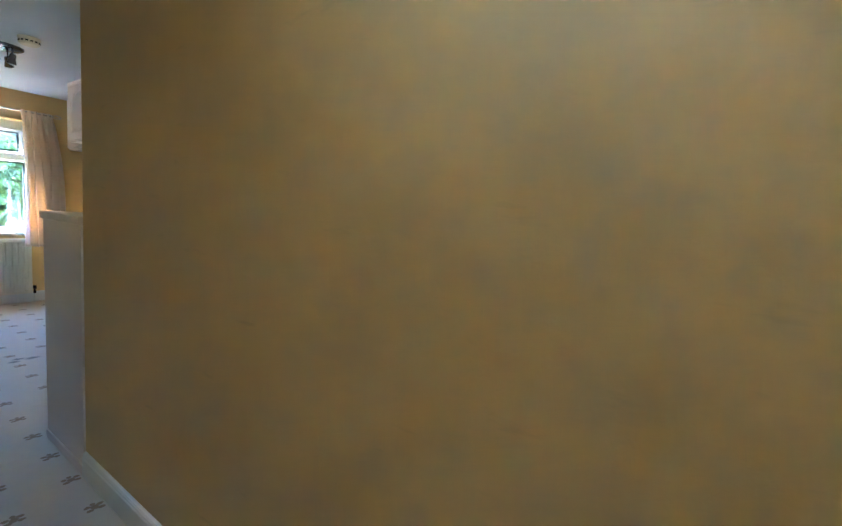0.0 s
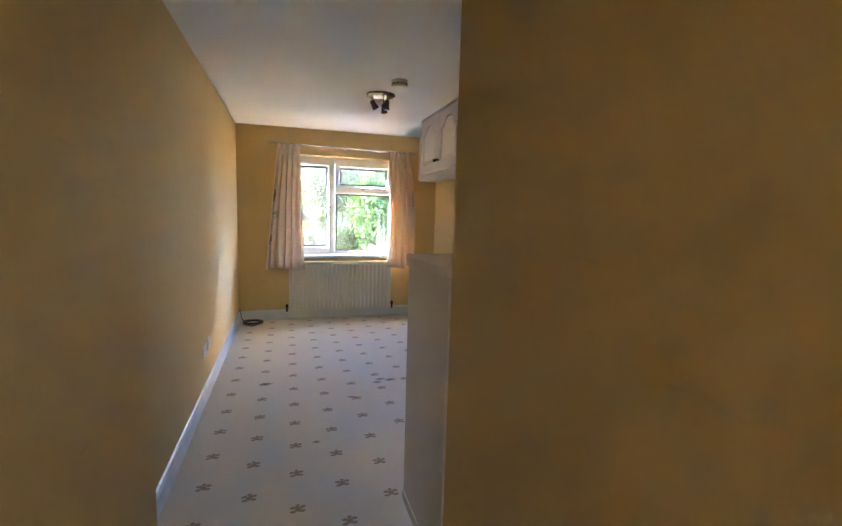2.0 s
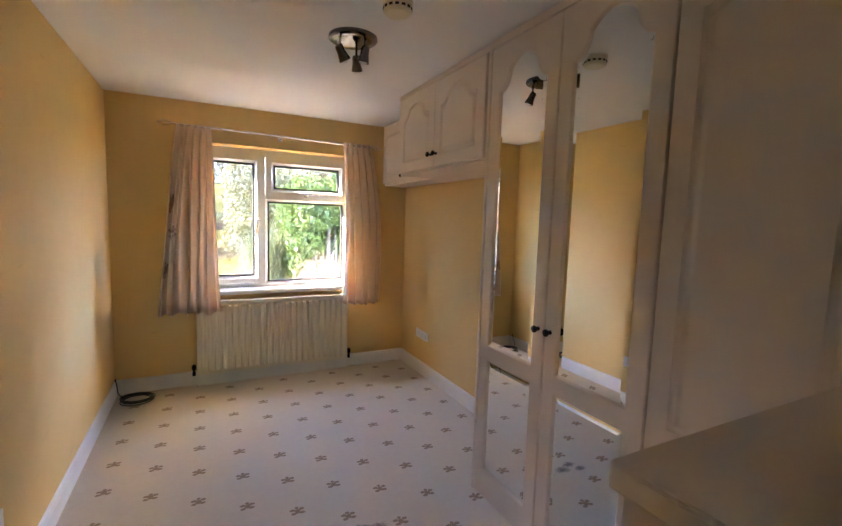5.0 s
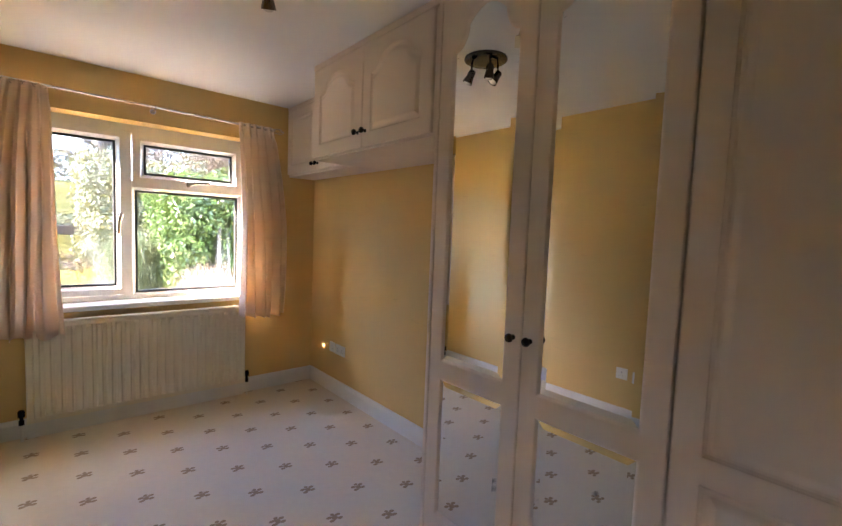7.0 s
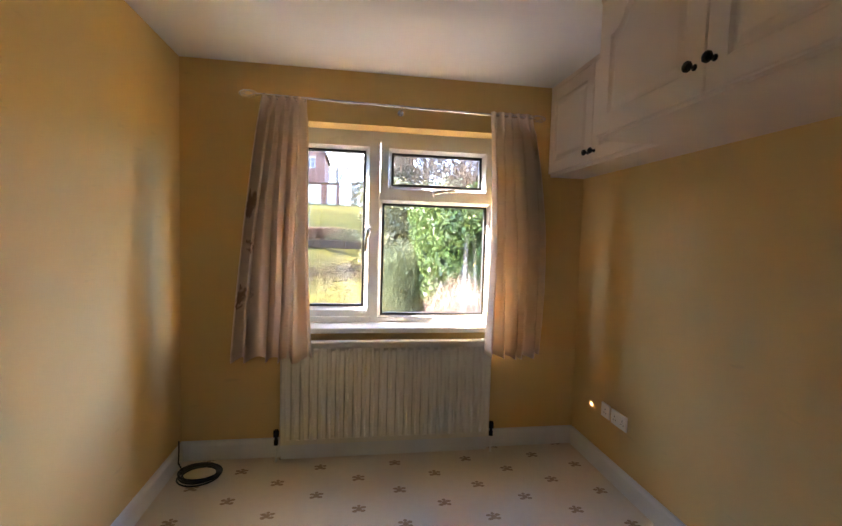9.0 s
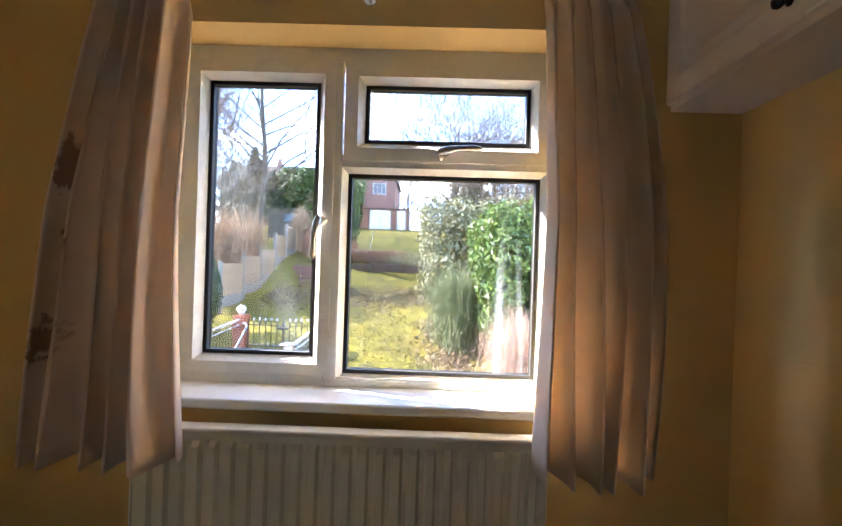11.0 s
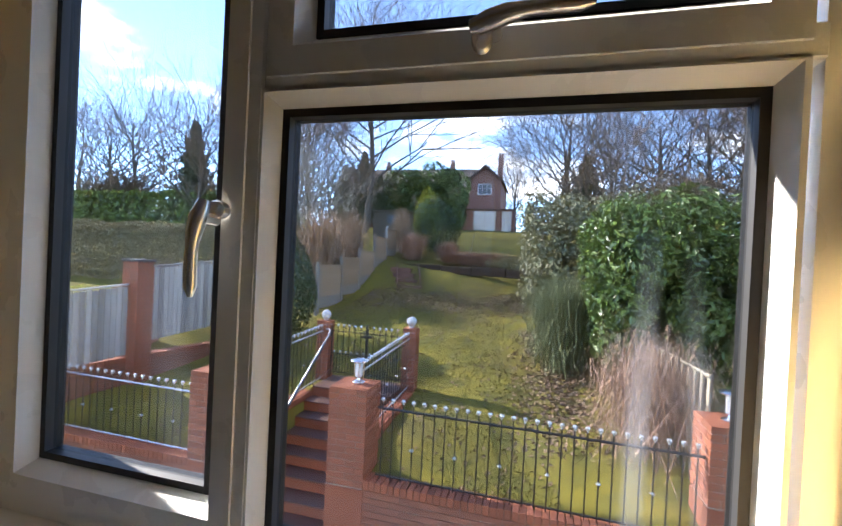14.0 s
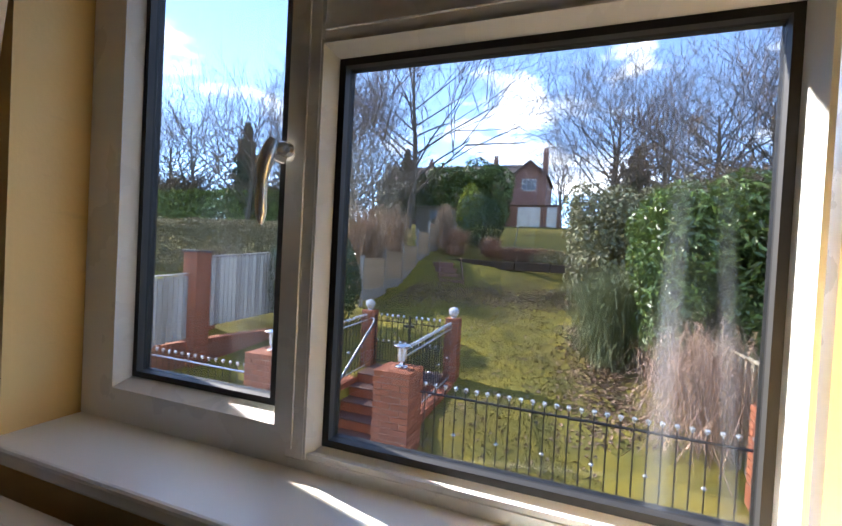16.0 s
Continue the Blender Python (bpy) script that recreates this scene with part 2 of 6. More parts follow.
def box(x0, x1, y0, y1, z0, z1, bevel=0.0, bm=None, segs=1):
    own = bmesh.new()
    bmesh.ops.create_cube(own, size=1.0, matrix=Matrix.LocRotScale(((x0 + x1) / 2, (y0 + y1) / 2, (z0 + z1) / 2), None, (x1 - x0, y1 - y0, z1 - z0)))
    if bevel:
        bmesh.ops.bevel(own, geom=own.edges[:], offset=bevel, segments=segs, affect="EDGES", profile=0.5)
    return join(bm, own)


def join(bm, other):
    if bm is None:
        return other
    me = bpy.data.meshes.new("tmp")
    other.to_mesh(me)
    other.free()
    bm.from_mesh(me)
    bpy.data.meshes.remove(me)
    return bm


def tube(points, radius, sides=8, bm=None, radii=None, cap=True):
    """A round bar along a line of points."""
    bm = bm or bmesh.new()
    pts = [Vector(p) for p in points]
    rings = []
    for i, p in enumerate(pts):
        d = (pts[min(i + 1, len(pts) - 1)] - pts[max(i - 1, 0)]).normalized()
        u = d.orthogonal().normalized() if abs(d.z) > 0.99 else d.cross(Vector((0, 0, 1))).normalized()
        w = d.cross(u)
        r = radii[i] if radii else radius
        rings.append([bm.verts.new(p + r * (math.cos(2 * math.pi * k / sides) * u + math.sin(2 * math.pi * k / sides) * w)) for k in range(sides)])
    for a, c in zip(rings, rings[1:]):
        for k in range(sides):
            bm.faces.new((a[k], a[(k + 1) % sides], c[(k + 1) % sides], c[k]))
    if cap:
        bm.faces.new(rings[0][::-1])
        bm.faces.new(rings[-1])
    return bm


def lathe(profile, sides=20, bm=None, m=None):
    """A turned shape: profile of (radius, height) about the z axis, then moved by m."""
    own = bmesh.new()
    rings = []
    for r, z in profile:
        if r < 1e-5:
            rings.append([own.verts.new((0, 0, z))])
        else:
            rings.append([own.verts.new((r * math.cos(2 * math.pi * k / sides), r * math.sin(2 * math.pi * k / sides), z)) for k in range(sides)])
    for a, c in zip(rings, rings[1:]):
        for k in range(sides):
            q = [a[k % len(a)], a[(k + 1) % len(a)], c[(k + 1) % len(c)], c[k % len(c)]]
            q = list(dict.fromkeys(q))
            if len(q) > 2:
                own.faces.new(q)
    if m is not None:
        bmesh.ops.transform(own, matrix=m, verts=own.verts)
    return join(bm, own)


def ring_prism(outer, inner, y0, y1):
    """A flat frame in the xz plane between two loops of the same number of points, from y0 to y1."""
    bm = bmesh.new()
    v = [[bm.verts.new((x, y, z)) for x, z in loop] for y in (y0, y1) for loop in (outer, inner)]
    k = len(outer)
    for i in range(k):
        j = (i + 1) % k
        bm.faces.new((v[0][i], v[0][j], v[1][j], v[1][i]))
        bm.faces.new((v[2][i], v[2][j], v[3][j], v[3][i]))
        bm.faces.new((v[0][i], v[0][j], v[2][j], v[2][i]))
        bm.faces.new((v[1][i], v[1][j], v[3][j], v[3][i]))
    return bm


# ---- the room ----
W, H = 2.58, 2.44          # width and height of the room
YN = -4.38                 # end of the passage walls
YB = -7.6                  # back of the passage
XL, XR = 0.20, 1.14        # passage walls
OX0, OX1, OZ0, OZ1 = 0.527, 2.045, 0.80, 2.118   # window opening

wn_ = box(-0.3, OX0, 0.0, 0.30, -2.6, 2.9)
box(OX1, W + 0.3, 0.0, 0.30, -2.6, 2.9, bm=wn_)
box(OX0, OX1, 0.0, 0.30, -2.6, OZ0, bm=wn_)
box(OX0, OX1, 0.0, 0.30, OZ1, 2.9, bm=wn_)
structure("wall_north", wn_, M_WALL)
structure("wall_west", box(-0.15, 0.0, YN, 0.0, 0, H + 0.1), M_WALL)
structure("wall_east", box(W, W + 0.15, YN, 0.0, 0, H + 0.1), M_WALL)
structure("wall_passage_west", box(-0.15, XL, YB, YN, 0, H + 0.1), M_WALL)
structure("wall_passage_east", box(XR, W + 0.15, YB, YN, 0, H + 0.1), M_WALL)
# unseen end wall, white so that less orange light bounces down the passage
structure("wall_back", box(XL, XR, YB - 0.15, YB, 0.0, H + 0.1), M_CEIL)
# the ceiling, with an added hole over the passage for an unseen fill lamp
RX0, RX1, RY0, RY1 = 0.84, 1.04, -6.58, -6.38
ceil_ = box(-0.15, W + 0.15, RY1, 0.0, H, H + 0.12)
box(-0.15, W + 0.15, YB - 0.15, RY0, H, H + 0.12, bm=ceil_)
box(-0.15, RX0, RY0, RY1, H, H + 0.12, bm=ceil_)
box(RX1, W + 0.15, RY0, RY1, H, H + 0.12, bm=ceil_)
# added lamp that stands in for an unseen light above the passage wall
passage_fill = new("passage_fill_lamp", bpy.data.lights.new("passage_fill_lamp", "AREA"))
passage_fill.data.shape = "SQUARE"
passage_fill.data.size = 0.19
passage_fill.data.energy = 0.015
passage_fill.data.color = (0.88, 1.0, 0.90)
passage_fill.matrix_world = Matrix.Translation(((RX0 + RX1) / 2, (RY0 + RY1) / 2, H + 0.02))
structure("ceiling", ceil_, M_CEIL)


# carpet: cream pile with a printed sprig on a staggered grid
m = M_CARPET = material("cream_sprig_carpet", (0.80, 0.69, 0.545), 0.95, second=(0.73, 0.62, 0.485), scale=26, amount=0.6, bump=0.6, bump_scale=420,
                        blotch=(0.63, 0.58, 0.53), blotch_scale=1.1, blotch_amount=0.45, spec=0.1)
n, l = m.node_tree.nodes, m.node_tree.links
b = n["Principled BSDF"]
b.inputs["Sheen Weight"].default_value = 0.2


def math_node(op, a, c=None, clamp=False):
    q = n.new("ShaderNodeMath")
    q.operation = op
    q.use_clamp = clamp
    for i, v in enumerate((a, c)):
        if v is None:
            continue
        if isinstance(v, (int, float)):
            q.inputs[i].default_value = v
        else:
            l.new(v, q.inputs[i])
    return q.outputs[0]


tc = n.new("ShaderNodeTexCoord")
sx = n.new("ShaderNodeSeparateXYZ")
wob = n.new("ShaderNodeTexNoise")
wob.inputs["Scale"].default_value = 55
wob.inputs["Detail"].default_value = 3
l.new(tc.outputs["Object"], wob.inputs["Vector"])
l.new(tc.outputs["Object"], sx.inputs["Vector"])
col = math_node("DIVIDE", math_node("SUBTRACT", sx.outputs["X"], 0.17 - 0.115), 0.2285)
ci = math_node("FLOOR", col)
lx = math_node("MULTIPLY", math_node("SUBTRACT", math_node("SUBTRACT", col, ci), 0.5), 0.2285)
row = math_node("DIVIDE", math_node("ADD", math_node("ADD", sx.outputs["Y"], 12.065), math_node("MULTIPLY", ci, 0.1425)), 0.29)
ly = math_node("MULTIPLY", math_node("SUBTRACT", math_node("SUBTRACT", row, math_node("FLOOR", row)), 0.5), 0.29)


def blob(cx, cy, rx, ry):
    dx = math_node("DIVIDE", math_node("SUBTRACT", lx, cx), rx)
    dy = math_node("DIVIDE", math_node("SUBTRACT", ly, cy), ry)
    d = math_node("ADD", math_node("MULTIPLY", dx, dx), math_node("MULTIPLY", dy, dy))
    d = math_node("ADD", d, math_node("MULTIPLY", math_node("SUBTRACT", wob.outputs["Fac"], 0.5), 1.6))
    return math_node("MULTIPLY", math_node("SUBTRACT", 1.25, d), 1.8, True)


sprig = blob(0.0, 0.0, 0.015, 0.018)
for q in ((-0.023, 0.014, 0.014, 0.010), (0.023, 0.014, 0.014, 0.010), (-0.021, -0.015, 0.014, 0.010), (0.021, -0.015, 0.014, 0.010), (0.0, 0.027, 0.010, 0.010)):
    sprig = math_node("MAXIMUM", sprig, blob(*q))
mixs = n.new("ShaderNodeMix")
mixs.data_type = "RGBA"
src = b.inputs["Base Color"].links[0].from_socket
l.new(src, mixs.inputs["A"])
cr = n.new("ShaderNodeMix")
cr.data_type = "RGBA"
cr.inputs["A"].default_value = (0.25, 0.155, 0.075, 1)
cr.inputs["B"].default_value = (0.40, 0.24, 0.12, 1)
l.new(wob.outputs["Fac"], cr.inputs["Factor"])
l.new(cr.outputs["Result"], mixs.inputs["B"])
l.new(math_node("MULTIPLY", sprig, 0.85), mixs.inputs["Factor"])
# a few old stains
stains = None
for cx, cy, r in ((0.415, -2.196, 0.055), (1.34, -2.30, 0.05), (1.42, -2.33, 0.06), (1.30, -2.36, 0.045), (1.05, -2.6, 0.035), (0.75, -3.2, 0.03)):
    dx = math_node("DIVIDE", math_node("SUBTRACT", sx.outputs["X"], cx), r)
    dy = math_node("DIVIDE", math_node("SUBTRACT", sx.outputs["Y"], cy), r * 0.6)
    d = math_node("ADD", math_node("ADD", math_node("MULTIPLY", dx, dx), math_node("MULTIPLY", dy, dy)), math_node("MULTIPLY", math_node("SUBTRACT", wob.outputs["Fac"], 0.5), 2.2))
    s_ = math_node("SUBTRACT", 1.0, d, True)
    stains = s_ if stains is None else math_node("MAXIMUM", stains, s_)
mst = n.new("ShaderNodeMix")
mst.data_type = "RGBA"
mst.inputs["B"].default_value = (0.07, 0.065, 0.065, 1)
l.new(mixs.outputs["Result"], mst.inputs["A"])
l.new(math_node("MULTIPLY", stains, 0.75), mst.inputs["Factor"])
l.new(mst.outputs["Result"], b.inputs["Base Color"])
structure("floor", box(-0.15, W + 0.15, YB - 0.15, 0.0, -0.12, 0.0), M_CARPET)

# baseboards: moulded board with a rounded top


def baseboard(p0, p1, inward, name="baseboard"):
    p0, p1, inward = Vector(p0), Vector(p1), Vector(inward)
    prof = ((0, 0), (0.016, 0), (0.016, 0.092), (0.013, 0.100), (0.013, 0.106), (0.009, 0.116), (0.0, 0.122))
    bm = bmesh.new()
    ends = [[bm.verts.new(p + inward * d + Vector((0, 0, z))) for d, z in prof] for p in (p0, p1)]
    k = len(prof)
    for i in range(k):
        bm.faces.new((ends[0][i], ends[0][(i + 1) % k], ends[1][(i + 1) % k], ends[1][i]))
    bm.faces.new(ends[0])
    bm.faces.new(ends[1][::-1])
    return structure(name, bm, M_TRIM)


baseboard((0.0, 0.0, 0), (W, 0.0, 0), (0, -1, 0))
baseboard((0.0, YN, 0), (0.0, -0.016, 0), (1, 0, 0))
baseboard((W, -2.24, 0), (W, -0.016, 0), (-1, 0, 0))
baseboard((XR, YB, 0), (XR, YN, 0), (-1, 0, 0))
baseboard((XL, YB, 0), (XL, YN, 0), (1, 0, 0))

# ---- window ----
GY = 0.205
win = tagged(thing("window_1", (0, 0, 0), "white plastic framed window with a side casement and a top vent", "window"), kind="structure")


def rect(x0, x1, z0, z1):
    return [(x0, z0), (x1, z0), (x1, z1), (x0, z1)]


def stepped_frame(name, x0, x1, z0, z1, w, y_front, y_back, parent, lip=0.012):
    """A rectangular mitred profile of width w with a sloped inner lip."""
    bm = ring_prism(rect(x0, x1, z0, z1), rect(x0 + w - lip, x1 - w + lip, z0 + w - lip, z1 - w + lip), y_front, y_back)
    own = bmesh.new()
    loops = []
    for inset, y in ((w - lip, y_front), (w, GY - 0.014), (w, y_back)):
        loops.append([own.verts.new((x, y, z)) for x, z in rect(x0 + inset, x1 - inset, z0 + inset, z1 - inset)])
    for a, c in zip(loops, loops[1:]):
        for i in range(4):
            own.faces.new((a[i], a[(i + 1) % 4], c[(i + 1) % 4], c[i]))
    bm = join(bm, own)
    bmesh.ops.remove_doubles(bm, verts=bm.verts, dist=0.0004)
    return part(name, bm, M_UPVC, parent)


# outer frame, mullion and transom
FY = 0.162
fr_ = ring_prism(rect(OX0, OX1, 0.832, OZ1), rect(OX0 + 0.086, OX1 - 0.045, 0.868, OZ1 - 0.066), FY, 0.245)
part("window_frame", fr_, M_UPVC, win)
part("mullion", box(1.146, 1.196, FY - 0.003, 0.245, 0.850, OZ1 - 0.050, 0.004), M_UPVC, win)
part("transom", box(1.196, OX1 - 0.040, FY - 0.002, 0.245, 1.668, 1.716, 0.004), M_UPVC, win)
# left casement
cs = stepped_frame("casement_sash", 0.608, 1.168, 0.872, 2.058, 0.068, FY - 0.008, 0.225, win, lip=0.026)
vs = stepped_frame("vent_sash", 1.204, 1.984, 1.692, 2.060, 0.075, FY - 0.008, 0.225, win, lip=0.026)
# fixed pane bead
stepped_frame("glazing_bead", 1.190, 1.986, 0.848, 1.676, 0.034, FY - 0.002, 0.225, win, lip=0.026)


def gasket(name, x0, x1, z0, z1, parent):
    bm = ring_prism(rect(x0 - 0.006, x1 + 0.006, z0 - 0.006, z1 + 0.006), rect(x0 + 0.008, x1 - 0.008, z0 + 0.008, z1 - 0.008), GY - 0.020, GY + 0.018)
    return part(name, bm, M_GASKET, parent, "black rubber seal")


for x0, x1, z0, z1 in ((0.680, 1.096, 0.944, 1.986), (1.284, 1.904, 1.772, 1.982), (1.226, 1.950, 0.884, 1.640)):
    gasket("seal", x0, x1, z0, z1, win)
    pn = part("pane", box(x0, x1, GY - 0.003, GY + 0.003, z0, z1), M_GLASS, win, "glass tinted to darken the view, with faint pale streaks")
    # no shadow, so the tint dims the view more than the daylight
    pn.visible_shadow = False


def window_handle(m, parent):
    """Cranked lever on an oval back plate; lies along x in its own frame, stands off towards -y."""
    bm = lathe([(0.0, 0.0), (0.016, 0.0), (0.017, 0.006), (0.014, 0.012), (0.0, 0.013)], 16, m=pose(0, 0, 0, 90, 0, 0) @ Matrix.Diagonal((1.0, 1.5, 1, 1)))
    lathe([(0.0, 0.0), (0.011, 0.0), (0.010, 0.028), (0.012, 0.034), (0.0, 0.036)], 14, bm, pose(0.018, -0.008, 0, 90, 0, 0))
    pts = [(-0.012, -0.036, 0), (0.012, -0.043, 0.003), (0.038, -0.046, 0.009), (0.066, -0.046, 0.013), (0.10, -0.045, 0.015), (0.132, -0.044, 0.015), (0.150, -0.044, 0.014)]
    own = tube(pts, 0.01, 10, radii=[0.010, 0.015, 0.014, 0.010, 0.011, 0.011, 0.004])
    bm = join(bm, own)
    bmesh.ops.transform(bm, matrix=m, verts=bm.verts)
    h = part("handle", bm, M_HANDLE, parent, "worn silver cranked lever handle", True)
    return h


M_HANDLE = material("worn_silver_handle", (0.66, 0.64, 0.60), 0.25, metal=0.75, second=(0.45, 0.40, 0.33), scale=18, amount=0.8)
window_handle(pose(1.572, FY - 0.012, 1.722, 0, 0, 0), vs)
window_handle(pose(1.126, FY - 0.012, 1.462, 0, 90, 0) @ pose(0, 0, 0, 0, 0, 0) @ Matrix.Diagonal((1, 1, -1, 1)), cs)

# sill board with rounded nose
sill = box(OX0 - 0.005, OX1 + 0.005, -0.035, 0.175, 0.796, 0.832, 0.010, segs=3)
tagged(part("window_sill", sill, M_TRIM, win), label="glossy white painted sill board")

# ---- radiator ----
rad = thing("radiator", (0.607, -0.045, 0.115), "cream white steel panel radiator below the window", "radiator")
RL, RH = 1.325, 0.635
bm = bmesh.new()
flutes = 24
prof = []
for i in range(flutes):
    x0 = 0.02 + i * (RL - 0.04) / flutes
    w = (RL - 0.04) / flutes
    for f, d in ((0.0, 0.0), (0.14, 0.0), (0.30, 0.017), (0.70, 0.017), (0.86, 0.0)):
        prof.append((x0 + f * w, -0.055 - d))
prof = [(0.0, -0.055)] + prof + [(RL, -0.055)]
zs = (0.0, 0.030, 0.045, RH - 0.045, RH - 0.030, RH)
grid = []
for k, z in enumerate(zs):
    flat = k in (0, 1, 4, 5)
    grid.append([bm.verts.new((x, -0.055 if flat else y, z)) for x, y in prof])
for a, c in zip(grid, grid[1:]):
    for i in range(len(prof) - 1):
        bm.faces.new((a[i], a[i + 1], c[i + 1], c[i]))
part("front_panel", bm, M_RAD, rad, "", True)
part("back_panel", box(0.01, RL - 0.01, -0.030, -0.012, 0.01, RH - 0.02, 0.004), M_RAD, rad)
part("top_grille", box(0.0, RL, -0.064, -0.008, RH - 0.004, RH + 0.012, 0.004), M_RAD, rad)
for x in (-0.004, RL - 0.002):
    part("side_panel", box(x, x + 0.006, -0.064, -0.008, 0.0, RH, 0.002), M_RAD, rad)
for x in (-0.03, RL + 0.03):
    v = lathe([(0.0, 0), (0.014, 0), (0.014, 0.03), (0.010, 0.034), (0.010, 0.05), (0.018, 0.052), (0.018, 0.085), (0.012, 0.095), (0.0, 0.096)], 12, m=pose(x, -0.03, -0.005))
    part("valve", v, M_KNOB, rad, "small radiator valve", True)
    part("pipe", tube([(x, -0.03, -0.115), (x, -0.03, 0.0)], 0.0075, 8), M_TRIM, rad, "painted copper pipe", True)

# boxed-in pipes along the foot of the wall below the radiator
u = thing("pipe_boxing", (0.600, -0.017, 0.0), "white painted pipe boxing along the baseboard below the radiator", "boxing")
part("front_board", box(0.0, 1.340, -0.034, -0.020, 0.001, 0.112, 0.003), M_TRIM, u)
part("top_board", box(0.0, 1.340, -0.020, -0.001, 0.098, 0.112, 0.002), M_TRIM, u)
for x in (0.0, 1.328):
    part("end_board", box(x, x + 0.012, -0.020, -0.001, 0.001, 0.098, 0.001), M_TRIM, u)

# ---- curtains and rod ----
rod = thing("curtain_rod", (0, -0.100, 2.215), "thin steel curtain rod with open cage finials", "curtain rod")
part("pole", tube([(0.46, 0, 0.012), (2.14, 0, -0.012)], 0.008, 10), M_CHROME, rod, "", True)
for sx_, x in ((-1, 0.46), (1, 2.14)):
    bm = bmesh.new()
    for k in range(4):
        a = k * math.pi / 2
        pts = []
        for i in range(9):
            f = i / 8
            r = 0.020 * math.sin(math.pi * f) + 0.004
            pts.append((x + sx_ * f * 0.10, r * math.cos(a + 2.2 * f), r * math.sin(a + 2.2 * f) + (0.012 if x < 1 else -0.012)))
        tube(pts, 0.0025, 5, bm)
    part("finial", bm, M_CHROME, rod, "twisted steel cage finial", True)
for x in (0.50, 1.31, 2.10):
    z = 0.012 - (x - 0.46) / 1.68 * 0.024
    bm = tube([(x, 0.097, z - 0.012), (x, 0.0, z - 0.012)], 0.006, 8)
    lathe([(0.0, 0), (0.020, 0), (0.020, 0.005), (0.0, 0.006)], 14, bm, pose(x, 0.099, z - 0.012, 90, 0, 0))
    tube([(x, 0.013 * math.sin(a), z + 0.013 * math.cos(a)) for a in np.linspace(0, 2 * math.pi, 13)], 0.003, 5, bm)
    part("bracket", bm, M_CHROME, rod, "", True)

m = M_CURTAIN = two_sided_leaf("cream_curtain_cloth", (0.88, 0.74, 0.60), (0.82, 0.67, 0.53), 0.75, 0.40, 0.0)
M_LINING = two_sided_leaf("plain_cream_curtain_cloth", (0.88, 0.75, 0.60), (0.80, 0.66, 0.51), 0.75, 0.40, 0.0)
n, l = m.node_tree.nodes, m.node_tree.links


def sprig_cloth(mat):
    """Woven stripes and small brown stitched sprigs along the cloth's inner border."""
    n, l = mat.node_tree.nodes, mat.node_tree.links
    b = n["Principled BSDF"]
    uv = n.new("ShaderNodeUVMap")
    uv.uv_map = "cloth"
    sep = n.new("ShaderNodeSeparateXYZ")
    l.new(uv.outputs["UV"], sep.inputs["Vector"])
    wob = n.new("ShaderNodeTexNoise")
    wob.inputs["Scale"].default_value = 26
    wob.inputs["Detail"].default_value = 3
    l.new(uv.outputs["UV"], wob.inputs["Vector"])
    vor = n.new("ShaderNodeTexVoronoi")
    vor.inputs["Scale"].default_value = 4.6
    mp = n.new("ShaderNodeMapping")
    mp.inputs["Scale"].default_value = (1.0, 0.8, 1)
    l.new(uv.outputs["UV"], mp.inputs["Vector"])
    l.new(mp.outputs["Vector"], vor.inputs["Vector"])
    dist = n.new("ShaderNodeMath")
    dist.operation = "MULTIPLY_ADD"
    dist.inputs[1].default_value = 0.55
    l.new(wob.outputs["Fac"], dist.inputs[0])
    l.new(vor.outputs["Distance"], dist.inputs[2])
    mr = n.new("ShaderNodeMapRange")
    mr.inputs["From Min"].default_value = 0.62
    mr.inputs["From Max"].default_value = 0.54
    l.new(dist.outputs[0], mr.inputs["Value"])
    # only on the border strip of the cloth
    lim = n.new("ShaderNodeMapRange")
    lim.inputs["From Min"].default_value = 0.30
    lim.inputs["From Max"].default_value = 0.27
    l.new(sep.outputs["X"], lim.inputs["Value"])
    mul = n.new("ShaderNodeMath")
    mul.operation = "MULTIPLY"
    l.new(mr.outputs["Result"], mul.inputs[0])
    l.new(lim.outputs["Result"], mul.inputs[1])
    mix = n.new("ShaderNodeMix")
    mix.data_type = "RGBA"
    old = b.inputs["Base Color"].links[0].from_socket
    l.new(old, mix.inputs["A"])
    mix.inputs["B"].default_value = (0.42, 0.26, 0.17, 1)
    l.new(mul.outputs[0], mix.inputs["Factor"])
    users = [k for k in mat.node_tree.links if k.from_socket == old and k.to_node != mix]
    for k in users:
        to = k.to_socket
        l.new(mix.outputs["Result"], to)


sprig_cloth(M_CURTAIN)


